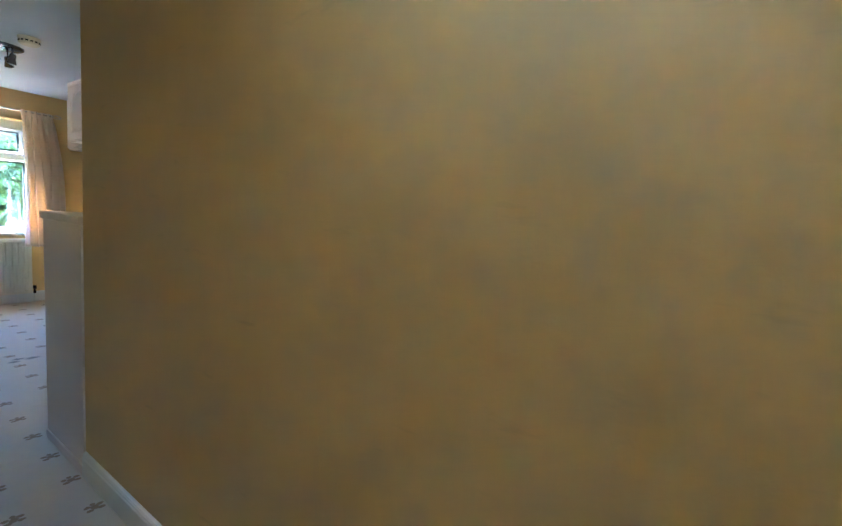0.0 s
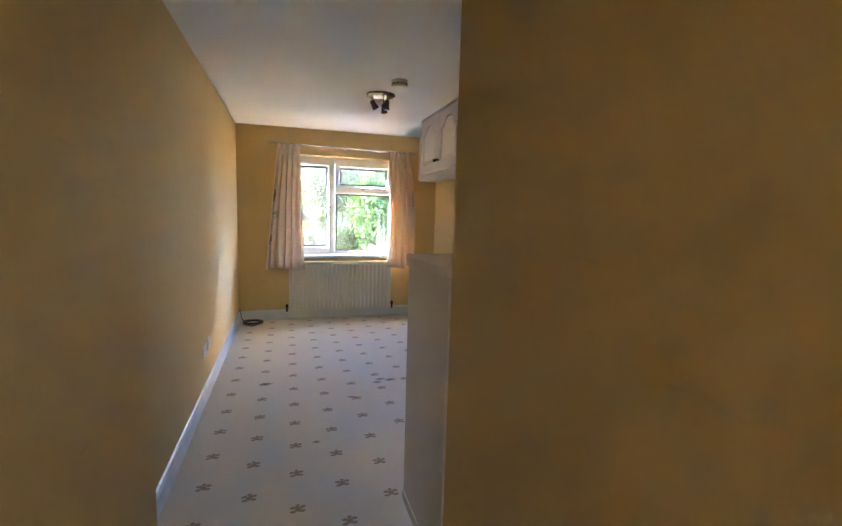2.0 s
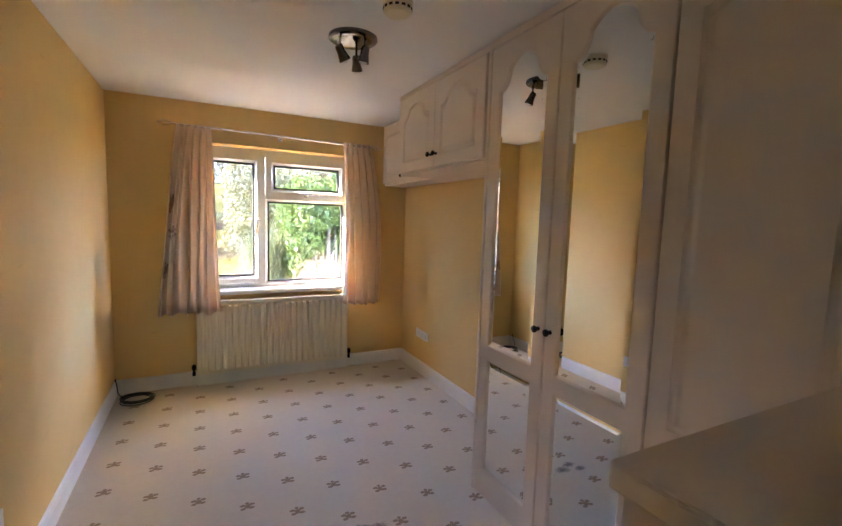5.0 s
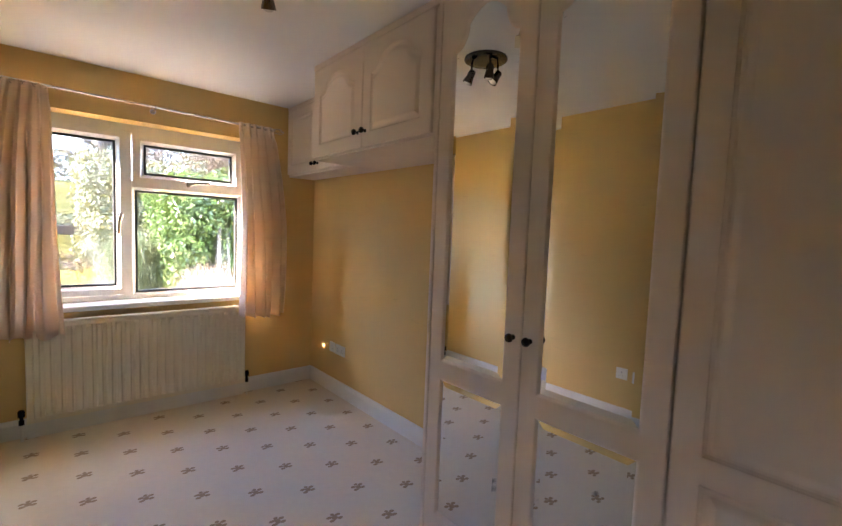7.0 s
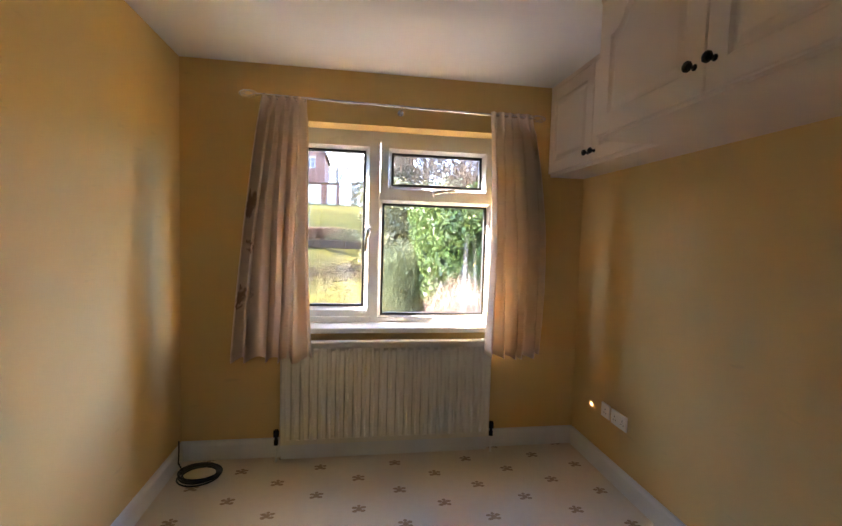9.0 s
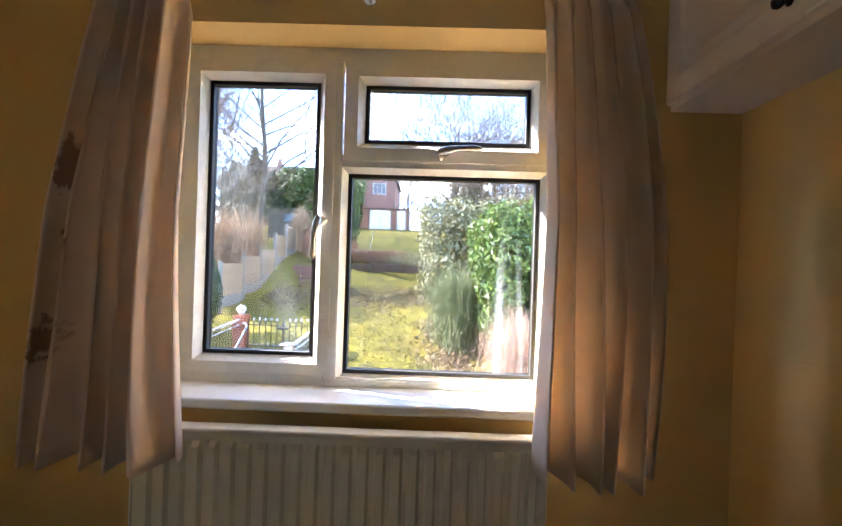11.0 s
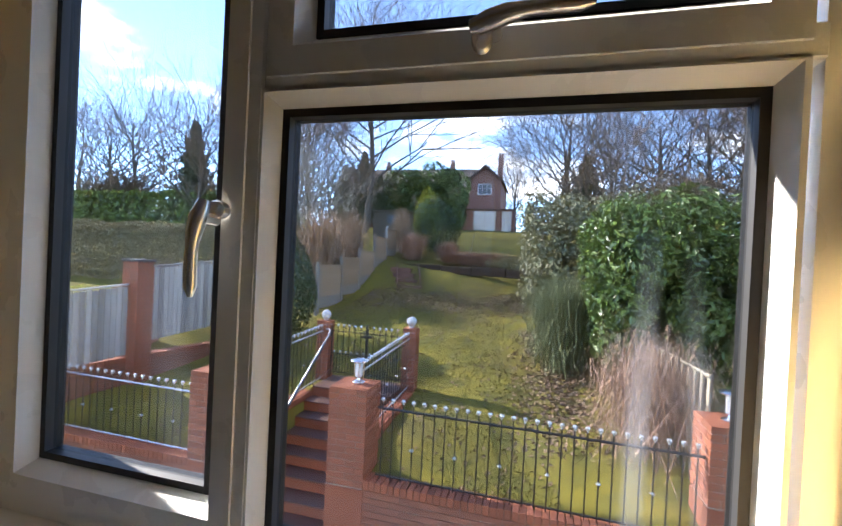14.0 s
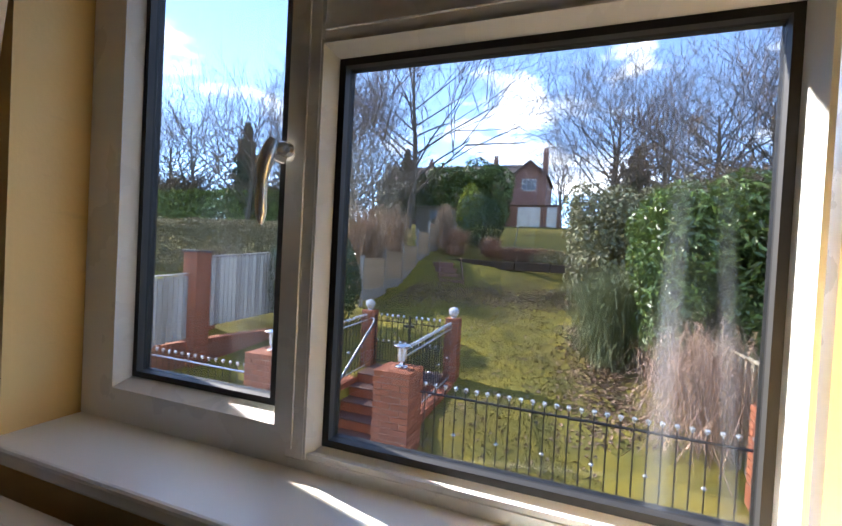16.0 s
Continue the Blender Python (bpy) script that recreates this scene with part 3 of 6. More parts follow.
def curtain(name, top0, top1, bot0, bot1, border_left, label, seed):
    """A pleated cloth: x spans at top and bottom, hung from z 2.205 to 0.68."""
    rnd = random.Random(seed)
    ob = thing(name, ((top0 + top1) / 2, -0.100, 0.68), label, "curtain", "pair of curtains")
    cx = (top0 + top1) / 2
    cols, rows = 150, 36
    zt, zb = 2.225, 0.675
    folds = 5.0
    ph = [rnd.uniform(-0.5, 0.5) for _ in range(12)]
    verts, faces, uvs = [], [], []
    for r in range(rows + 1):
        v = r / rows
        z = zt + (zb - zt) * v
        a, c = top0 + (bot0 - top0) * v ** 0.8, top1 + (bot1 - top1) * v ** 0.8
        c += 0.0 if border_left else 0.035 * math.sin(math.pi * v)
        amp = 0.027 + 0.038 * v ** 0.6
        if v < 0.07:
            amp = 0.012
        for i in range(cols + 1):
            u = i / cols
            w = u + 0.022 * math.sin(2 * math.pi * (2.1 * u + ph[0])) * v + 0.012 * math.sin(2 * math.pi * (3.7 * u + ph[1]) + 2.2 * v)
            f = math.sin(2 * math.pi * folds * w + 0.5 * math.sin(3 * v + ph[2]))
            f2 = 0.22 * math.sin(2 * math.pi * (folds * 2 + 1) * w + ph[3] + 1.5 * v)
            y = -amp * (f + f2) - 0.012 * math.sin(2 * math.pi * 1.3 * u + ph[4]) * v - 0.075 * min(1.0, v / 0.5)
            xx = a + (c - a) * u + 0.010 * math.sin(5 * v + 9 * u + ph[5]) * v + 0.45 * amp * math.cos(2 * math.pi * folds * w) * 0.5
            verts.append((xx - cx, y, z - 0.68 + 0.006 * math.sin(7 * u + ph[6]) * v))
            uvs.append((u if border_left else 1 - u, v * 1.5))
    for r in range(rows):
        for i in range(cols):
            q = r * (cols + 1) + i
            faces.append((q, q + 1, q + cols + 2, q + cols + 1))
    cl = raw_part("cloth", verts, faces, M_CURTAIN if border_left else M_LINING, ob, True)
    me = cl.data
    lay = me.uv_layers.new(name="cloth")
    for lp in me.loops:
        lay.data[lp.index].uv = uvs[lp.vertex_index]
    so = cl.modifiers.new("thickness", "SOLIDIFY")
    so.thickness = 0.004
    # pleat tape and hooks at the head
    for k in range(7):
        x = top0 - cx + (top1 - top0) * (k + 0.5) / 7
        hk = tube([(x + 0.014 * math.cos(a), 0.004, 1.535 + 0.013 * math.sin(a)) for a in np.linspace(0, 2 * math.pi, 11)], 0.0022, 5)
        part("hook", hk, M_CHROME, ob, "", True)
    return ob


curtain("curtain", 0.49, 0.738, 0.33, 0.775, True, "cream pleated curtain with brown stitched sprigs, pulled open", 3)
curtain("curtain", 1.875, 2.145, 1.885, 2.215, False, "cream pleated lined curtain hanging beside the window", 8)

# ---- fitted cupboards ----


def arch_loop(x0, x1, z0, z1, rise, shoulder, k=10):
    """A panel outline in the xz plane with an arched top: flat shoulders, small curves, then a crown."""
    w = x1 - x0
    pts = [(x0, z0), (x1, z0), (x1, z1 - rise)]
    a = shoulder * w
    zc = z1 - rise * 0.38
    top = []
    for i in range(k + 1):                      # scooped shoulder
        t = i / k * math.pi / 2
        top.append((x1 - a * math.sin(t), zc - (rise * 0.62) * math.cos(t)))
    for i in range(1, k + 1):                   # crown, half
        t = i / k
        top.append((x1 - a - (w / 2 - a) * t, zc + rise * 0.38 * (1 - (1 - t) ** 2)))
    mirror = [(x0 + x1 - x, z) for x, z in top[::-1]][1:]
    pts += top[1:] + mirror[:-1] + [(x0, z1 - rise)]
    return pts


def fill(loop, y):
    bm = bmesh.new()
    vs = [bm.verts.new((x, y, z)) for x, z in loop]
    bm.faces.new(vs)
    return bm


def shrink(loop, d):
    """The loop moved inwards by d."""
    out = []
    k = len(loop)
    for i in range(k):
        p0, p1, p2 = Vector(loop[i - 1]), Vector(loop[i]), Vector(loop[(i + 1) % k])
        e0, e1 = (p1 - p0), (p2 - p1)
        if e0.length < 1e-6 or e1.length < 1e-6:
            out.append(tuple(p1))
            continue
        n0, n1 = Vector((-e0.y, e0.x)).normalized(), Vector((-e1.y, e1.x)).normalized()
        s = (n0 + n1)
        s = s.normalized() / max(0.5, s.normalized().dot(n0)) if s.length > 0.1 else n0
        out.append((p1.x + s.x * d, p1.y + s.y * d))
    return out


def door_leaf(w, h, panels):
    """A door slab in the xz plane, front at y=0 facing -y, with routed panels: loops cut as grooves on the face."""
    T = 0.018
    bm = box(0, w, 0.0125, T, 0, h)
    outer = rect(0, w, 0, h)
    own = bmesh.new()
    fv = [own.verts.new((x, 0.0, z)) for x, z in rect(0.004, w - 0.004, 0.004, h - 0.004)]
    ov = [own.verts.new((x, 0.004, z)) for x, z in outer]
    bv = [own.verts.new((x, 0.0125, z)) for x, z in outer]
    for i in range(4):
        own.faces.new((ov[i], ov[(i + 1) % 4], fv[(i + 1) % 4], fv[i]))
        own.faces.new((bv[i], bv[(i + 1) % 4], ov[(i + 1) % 4], ov[i]))
    edges = []
    bounds = [own.edges.get((fv[i], fv[(i + 1) % 4])) for i in range(4)]
    edges += bounds
    loops = []
    for loop in panels:
        vs = [own.verts.new((x, 0.0, z)) for x, z in loop]
        es = [own.edges.new((vs[i], vs[(i + 1) % len(vs)])) for i in range(len(vs))]
        edges += es
        loops.append((loop, vs))
    bmesh.ops.triangle_fill(own, edges=edges, use_beauty=True, normal=(0, -1, 0))
    # remove the faces that fill the panels
    def inside(pt, loop):
        c = False
        k = len(loop)
        for i in range(k):
            (xa, za), (xb, zb) = loop[i], loop[(i + 1) % k]
            if (za > pt[1]) != (zb > pt[1]) and pt[0] < (xb - xa) * (pt[1] - za) / (zb - za) + xa:
                c = not c
        return c
    kill = [f for f in own.faces if abs(f.normal.y) > 0.9 and any(inside((f.calc_center_median().x, f.calc_center_median().z), lp) for lp, _ in loops)]
    bmesh.ops.delete(own, geom=kill, context="FACES_ONLY")
    return own, bm, loops


def routed_door(w, h, panels, mirror=False):
    """Returns (slab bmesh, list of mirror bmeshes)."""
    own, slab, loops = door_leaf(w, h, panels)
    mirrors = []
    for loop, vs in loops:
        if mirror:
            levels = ((0.005, 0.002), (0.012, 0.010))
        else:
            levels = ((0.003, 0.004), (0.009, 0.009), (0.016, 0.010), (0.022, 0.009), (0.036, 0.003), (0.042, 0.0015))
        prev = vs
        for d, y in levels:
            cur = [own.verts.new((x, y, z)) for x, z in shrink(loop, d)]
            for i in range(len(vs)):
                own.faces.new((prev[i], prev[(i + 1) % len(vs)], cur[(i + 1) % len(vs)], cur[i]))
            prev = cur
        if mirror:
            ml = shrink(loop, 0.010)
            mi = shrink(loop, 0.034)
            mb = bmesh.new()
            a = [mb.verts.new((x, 0.0100, z)) for x, z in ml]
            c = [mb.verts.new((x, 0.0075, z)) for x, z in mi]
            for i in range(len(ml)):
                mb.faces.new((a[i], a[(i + 1) % len(ml)], c[(i + 1) % len(ml)], c[i]))
            mb.faces.new(c)
            mirrors.append(mb)
        else:
            own.faces.new(prev)
    return join(own, slab), mirrors


KNOB = [(0.0, 0.0), (0.010, 0.0), (0.010, 0.003), (0.006, 0.006), (0.006, 0.014), (0.013, 0.018), (0.017, 0.024), (0.016, 0.031), (0.010, 0.036), (0.0, 0.037)]
TO_WEST = pose(0, 0, 0, 0, 0, -90)      # turns a front that faces -y to face -x


def add_door(unit, y_far, z0, w, h, panels, knob, mirror=False, x_front=0.0):
    """Hangs a door on a unit; the leaf runs from y_far towards the camera's start."""
    slab, mirrors = routed_door(w, h, panels, mirror)
    m = Matrix.Translation((x_front, y_far, z0)) @ TO_WEST
    bmesh.ops.transform(slab, matrix=m, verts=slab.verts)
    d = part("door", slab, M_CREAM, unit)
    for mb in mirrors:
        bmesh.ops.transform(mb, matrix=m, verts=mb.verts)
        part("mirror", mb, M_MIRROR, d, "bevelled mirror glass")
    if knob:
        kb = lathe(KNOB, 16, m=m @ pose(knob[0], 0, knob[1], 90, 0, 0))
        part("knob", kb, M_KNOB, d, "small round black knob", True)
    return d


CB = 1.850       # underside of the wall cupboards
# shallow corner cupboard
u = thing("wall_cupboard", (2.32, 0.0, CB), "cream shallow wall cupboard with two plain doors and black knobs", "cupboard")
part("body", box(0.019, W - 2.32 - 0.002, -1.066, -0.002, 0.0, H - CB - 0.002), M_LAMI, u)
dw = 0.528
for k in range(2):
    add_door(u, -0.004 - k * (dw + 0.003), 0.020, dw, H - CB - 0.055, [rect(0.07, dw - 0.07, 0.07, H - CB - 0.125)], (dw - 0.03 if k == 0 else 0.03, 0.050))
part("trim", box(0.0, 0.018, -1.066, -0.002, H - CB - 0.033, H - CB - 0.002, 0.003), M_CREAM, u)
# deeper cupboard over the bed space
u = thing("wall_cupboard", (2.025, -1.070, CB), "cream wall cupboard with two arched panel doors and black knobs", "cupboard")
part("body", box(0.020, W - 2.025 - 0.002, -1.168, 0.0, 0.0, H - CB - 0.002), M_LAMI, u)
dw = 0.560
for k in range(2):
    add_door(u, -0.008 - k * (dw + 0.004), 0.012, dw, H - CB - 0.050, [arch_loop(0.075, dw - 0.075, 0.075, H - CB - 0.115, 0.095, 0.20)], (dw - 0.035 if k == 0 else 0.035, 0.085))
part("trim", box(0.0, 0.020, -1.168, 0.0, H - CB - 0.036, H - CB - 0.002, 0.003), M_CREAM, u)

# wardrobe run
WX = 2.022


def wardrobe(y_far, widths, mirror, label, side):
    run = sum(widths)
    u = thing("wardrobe", (WX, y_far, 0.0), label, "wardrobe")
    part("body", box(0.022, W - WX - 0.002, -run, -side, 0.002, H - 0.002), M_LAMI, u)
    if side:
        part("side_panel", box(-0.002, W - WX - 0.002, -side, 0.0, 0.002, H - 0.002, 0.002), M_CREAM, u)
    part("plinth", box(0.012, 0.022, -run, -side, 0.002, 0.075), M_CREAM, u)
    part("trim", box(-0.004, 0.022, -run, -side, H - 0.040, H - 0.002, 0.003), M_CREAM, u)
    y = -side
    for k, w in enumerate(widths):
        w_ = w - (side if k == 0 else 0) - 0.004
        h = H - 0.040 - 0.080
        if mirror:
            panels = [rect(0.070, w_ - 0.070, 0.075, 0.70), arch_loop(0.070, w_ - 0.070, 0.775, h - 0.075, 0.15, 0.20)]
            kn = (w_ - 0.035 if k == 0 else 0.035, 0.965)
        else:
            panels = [rect(0.075, w_ - 0.075, 0.075, 0.70), arch_loop(0.075, w_ - 0.075, 0.775, h - 0.075, 0.15, 0.20)]
            kn = None if k == 0 else (0.035, 0.965)
        add_door(u, y - 0.002, 0.078, w_, h, panels, kn, mirror)
        y -= w_ + 0.004
    return u


wardrobe(-2.240, (0.512, 0.505), True, "tall cream wardrobe with two arched mirrored doors", 0.020)
wardrobe(-3.260, (0.560, 0.555), False, "tall cream wardrobe with arched moulded doors beside the mirrors", 0.0)

# tall cabinet at the end of the passage wall
u = thing("cabinet", (1.12, YN + 0.004, 0.0), "tall plain cream laminate cabinet with an overhanging top", "cabinet")
part("body", box(0.012, WX - 1.12 - 0.012, 0.0, 0.530, 0.002, 1.190, 0.002), M_LAMI, u)
part("top", box(0.0, WX - 1.12 - 0.004, 0.0, 0.545, 1.190, 1.229, 0.006, segs=2), M_LAMI, u, "cream laminate top board")
part("plinth", box(0.006, 0.012, 0.0, 0.530, 0.002, 0.05), M_LAMI, u)

# ---- sockets ----


def plate(name, y0, w, z0, x, face, label, double):
    """A wall plate; face = 1 on the west wall, -1 on the east wall."""
    u = thing(name, (x, y0, z0), label, "socket")
    t = 0.010
    p = box(min(0, face * t), max(0, face * t), 0, w, 0, 0.086, 0.003, segs=2)
    part("plate", p, M_PLASTIC, u)
    xs = face * t
    for k in range(2 if double else 1):
        oy = w * (0.25 + 0.5 * k) if double else w / 2
        # thin raised dark plates paint the shade of the pin holes
        for dy, dz, a, c in ((0, 0.052, 0.005, 0.008), (-0.011, 0.030, 0.007, 0.004), (0.011, 0.030, 0.007, 0.004)):
            s = box(min(xs, xs + face * 0.0006), max(xs, xs + face * 0.0006), oy + dy - a / 2, oy + dy + a / 2, dz - c / 2, dz + c / 2)
            part("pin_hole_shade", s, M_DARK, u)
        if double:
            part("switch", box(min(xs, xs + face * 0.004), max(xs, xs + face * 0.004), oy - 0.006 + 0.018, oy + 0.006 + 0.018, 0.058, 0.076, 0.001), M_PLASTIC, u)
    return u


plate("wall_socket", -0.452, 0.086, 0.350, W, -1, "white plastic aerial socket plate on the yellow wall", False)
plate("wall_socket", -0.615, 0.146, 0.348, W, -1, "white plastic double power socket on the yellow wall", True)
plate("wall_socket", -2.475, 0.146, 0.335, 0.0, 1, "white plastic double power socket above the baseboard", True)
plate("wall_socket", -2.290, 0.086, 0.345, 0.0, 1, "white plastic aerial socket plate above the baseboard", False)

# ---- coil of black cable in the corner ----
u = thing("cable_coil", (0.175, -0.20, 0.0), "coil of black aerial cable lying on the carpet", "cable")
pts = []
for i in range(220):
    a = i / 220 * 2 * math.pi * 7.0
    r = 0.105 + 0.012 * math.sin(a * 0.37) + 0.006 * math.sin(a * 1.9)
    pts.append((r * math.cos(a), 0.9 * r * math.sin(a), 0.006 + 0.0035 * (i / 30) + 0.003 * math.sin(a * 0.8)))
part("coil", tube(pts, 0.0045, 6), M_BLACK, u, "", True)
part("lead", tube([(-0.10, 0.02, 0.03), (-0.135, 0.05, 0.06), (-0.15, 0.10, 0.12), (-0.162, 0.13, 0.155), (-0.168, 0.15, 0.13)], 0.004, 6), M_BLACK, u, "", True)

# ---- ceiling fittings ----
u = thing("spotlight_cluster", (1.38, -1.93, H), "round dark chrome ceiling plate with three adjustable spotlights", "ceiling light")
part("base_plate", lathe([(0.0, 0), (0.125, 0), (0.125, -0.012), (0.116, -0.018), (0.060, -0.020), (0.0, -0.021)], 36), M_DARKCHROME, u, "", True)
for k, (a, tilt) in enumerate(((200, 35), (300, 12), (60, -25))):
    ca, sa = math.cos(radians(a)), math.sin(radians(a))
    px, py = 0.082 * ca, 0.082 * sa
    arm = tube([(px, py, -0.018), (px, py, -0.078)], 0.006, 8)
    ar = part("arm", arm, M_DARKCHROME, u, "", True)
    m = pose(px, py, -0.080) @ pose(0, 0, 0, 0, 0, a) @ pose(0, 0, 0, 0, 180 + tilt, 0)
    hd = lathe([(0.0, -0.022), (0.016, -0.020), (0.021, -0.010), (0.022, 0.020), (0.030, 0.055), (0.030, 0.058), (0.026, 0.056), (0.019, 0.03)], 18, m=m)
    part("spot_head", hd, M_DARKCHROME, u, "", True)
    bl = lathe([(0.024, 0.050), (0.020, 0.060), (0.010, 0.066), (0.0, 0.068)], 16, m=m)
    part("bulb", bl, M_BULB, u, "unlit glass reflector bulb", True)

u = thing("smoke_alarm", (1.435, -2.38, H), "round aged ivory smoke alarm on the ceiling", "smoke alarm")
part("base", lathe([(0.0, 0), (0.066, 0), (0.066, -0.012), (0.058, -0.014)], 32), M_IVORY, u, "", True)
part("cover", lathe([(0.058, -0.014), (0.062, -0.018), (0.061, -0.042), (0.052, -0.052), (0.022, -0.055), (0.0, -0.055)], 32), M_IVORY, u, "", True)
# slots are not cut: their shade is painted as dark plates on the cover
for k in range(14):
    a = 2 * math.pi * k / 14
    s = box(-0.008, 0.008, 0.0605, 0.0630, -0.036, -0.026)
    bmesh.ops.transform(s, matrix=pose(0, 0, 0, 0, 0, math.degrees(a)), verts=s.verts)
    part("vent_slot_shade", s, M_DARK, u)

# ---- garden ----
KN = ((-400, -2.5), (4.10, -2.45), (4.16, -1.20), (5.0, -1.0), (6.7, -0.85), (10.0, -0.42), (13.0, -0.02), (14.5, 0.28), (16.4, 1.02), (17.6, 1.22),
      (22.0, 2.0), (40.0, 4.35), (50.0, 5.05), (80.0, 7.0), (140.0, 10.0), (900.0, 14.0))


def gz(x, y):
    """Height of the ground."""
    for (ya, za), (yb, zb) in zip(KN, KN[1:]):
        if y <= yb:
            f = (y - ya) / (yb - ya)
            z = za + (zb - za) * f
            break
    else:
        z = KN[-1][1]
    if -1.861 < x < -0.459 and 3.0 < y < 6.60:
        return -2.45
    if y > 4.15:
        if x < -2.3:
            z -= 0.34 * min(1, (-2.3 - x) / 0.3) * max(0.0, min(1, (11 - y) / 5))
        if x > 1.8:
            z += 0.18 * min(1, (x - 1.8) / 1.5) * max(0.0, min(1, (14 - y) / 4))
        if y < 40:
            z += 0.03 * math.sin(x * 1.7 + y * 0.9) + 0.02 * math.sin(x * 3.1 - y * 2.3)
    return z


rng = np.random.default_rng(4)
gx = sorted(set([-400, -250, -150, -100, -70, -50, -38, -30, -24, -20] + [round(-16 + 0.4 * i, 2) for i in range(61)] + [-1.865, -1.855, -0.465, -0.455, 9, 11, 14, 18, 24, 32, 45, 70, 110, 200, 400]))
gy = sorted(set([-60, -20, 0.31, 4.09, 4.17, 6.595, 6.605] + [round(4.3 + 0.3 * i, 2) for i in range(60)] + [23, 24.5, 26, 28, 31, 35, 40, 45, 50, 60, 80, 110, 160, 260, 500, 900]))
gv = [(x, y, gz(x, y)) for y in gy for x in gx]
gf = [(j * len(gx) + i, j * len(gx) + i + 1, (j + 1) * len(gx) + i + 1, (j + 1) * len(gx) + i) for j in range(len(gy) - 1) for i in range(len(gx) - 1)]
M_LAWN = material("mossy_lawn", (0.105, 0.108, 0.034), 0.95, second=(0.255, 0.205, 0.034), scale=2.3, amount=1.0, contrast=0.36, bump=0.9, bump_scale=45,
                  blotch=(0.10, 0.075, 0.040), blotch_scale=0.33, blotch_amount=0.55, spec=0.1)
gr = raw_part("ground", gv, gf, M_LAWN, None, True)
tagged(gr, kind="structure")

M_BRICK = material("red_brick", (0.36, 0.115, 0.055), 0.85, second=(0.25, 0.075, 0.040), scale=16, amount=0.7, bump=0.5, bump_scale=90, spread=0.22)
M_BRICK_J = material("joined_red_brick", (0.30, 0.115, 0.065), 0.85, second=(0.22, 0.08, 0.05), scale=16, amount=0.7, bump=0.5, bump_scale=90, spread=0.22, island=True)
M_MORTAR = material("grey_mortar", (0.42, 0.37, 0.31), 0.95, second=(0.22, 0.18, 0.15), scale=30, amount=0.7, bump=0.4, bump_scale=120)
M_STEP = material("dark_quarry_tile", (0.13, 0.060, 0.045), 0.55, second=(0.07, 0.045, 0.04), scale=6, amount=0.8, bump=0.2, bump_scale=60)
M_BOARD = material("silvered_fence_board", (0.44, 0.42, 0.39), 0.85, second=(0.29, 0.26, 0.23), scale=9, amount=0.8, bump=0.5, bump_scale=40, spread=0.32)
M_CONC = material("pale_concrete", (0.33, 0.29, 0.24), 0.9, second=(0.25, 0.22, 0.18), scale=8, amount=0.7, bump=0.3, bump_scale=70)
M_BARK = material("grey_bark", (0.12, 0.10, 0.08), 0.9, second=(0.06, 0.05, 0.04), scale=12, amount=0.9, bump=0.6, bump_scale=30)
M_TWIG = material("brown_twig", (0.21, 0.145, 0.10), 0.9, second=(0.10, 0.065, 0.045), scale=6, amount=0.9, spread=0.35, island=True)
M_TWIG2 = material("straw_twig", (0.42, 0.28, 0.17), 0.9, second=(0.30, 0.19, 0.12), scale=6, amount=0.9, spread=0.35, island=True)
M_STRAW = material("pinkish_dry_stem", (0.46, 0.30, 0.21), 0.9, second=(0.32, 0.20, 0.14), scale=6, amount=0.9, spread=0.35, island=True)
M_COPPER = material("copper_twig", (0.52, 0.30, 0.19), 0.9, second=(0.38, 0.22, 0.14), scale=6, amount=0.9, spread=0.35, island=True)
M_LAUREL = two_sided_leaf("laurel_leaf", (0.065, 0.115, 0.026), (0.150, 0.200, 0.046), 0.32, 0.25, 0.5)
M_CAMEL = two_sided_leaf("dark_glossy_leaf", (0.025, 0.055, 0.020), (0.04, 0.075, 0.03), 0.25, 0.15, 0.4)
M_IVY = two_sided_leaf("ivy_leaf", (0.13, 0.14, 0.065), (0.22, 0.20, 0.11), 0.6, 0.2, 0.4)
M_DARKLEAF = two_sided_leaf("conifer_green", (0.02, 0.045, 0.018), (0.035, 0.06, 0.022), 0.6, 0.1, 0.4)
M_EVERGREEN = two_sided_leaf("dark_evergreen_leaf", (0.075, 0.125, 0.034), (0.12, 0.17, 0.05), 0.5, 0.2, 0.45)
M_GOLD = two_sided_leaf("golden_shrub_leaf", (0.30, 0.32, 0.03), (0.38, 0.38, 0.06), 0.5, 0.3, 0.3)
M_LITTER = material("dead_leaves", (0.30, 0.20, 0.135), 0.9, second=(0.19, 0.12, 0.08), scale=3, amount=1.0, spread=0.45, island=True)
M_GRASS = two_sided_leaf("grass_blade", (0.115, 0.120, 0.030), (0.24, 0.205, 0.042), 0.6, 0.3, 0.4)
M_BEECH = two_sided_leaf("winter_hedge_leaf", (0.17, 0.155, 0.080), (0.23, 0.19, 0.11), 0.7, 0.15, 0.4)
M_ROOF = material("brown_roof_tile", (0.10, 0.075, 0.06), 0.85, second=(0.07, 0.05, 0.045), scale=5, amount=0.8, bump=0.4, bump_scale=20)
M_WHITEDOOR = material("white_painted_door", (0.74, 0.74, 0.72), 0.5, second=(0.66, 0.66, 0.64), scale=4)
M_DARKWIN = material("dark_window_glass", (0.05, 0.06, 0.07), 0.1)
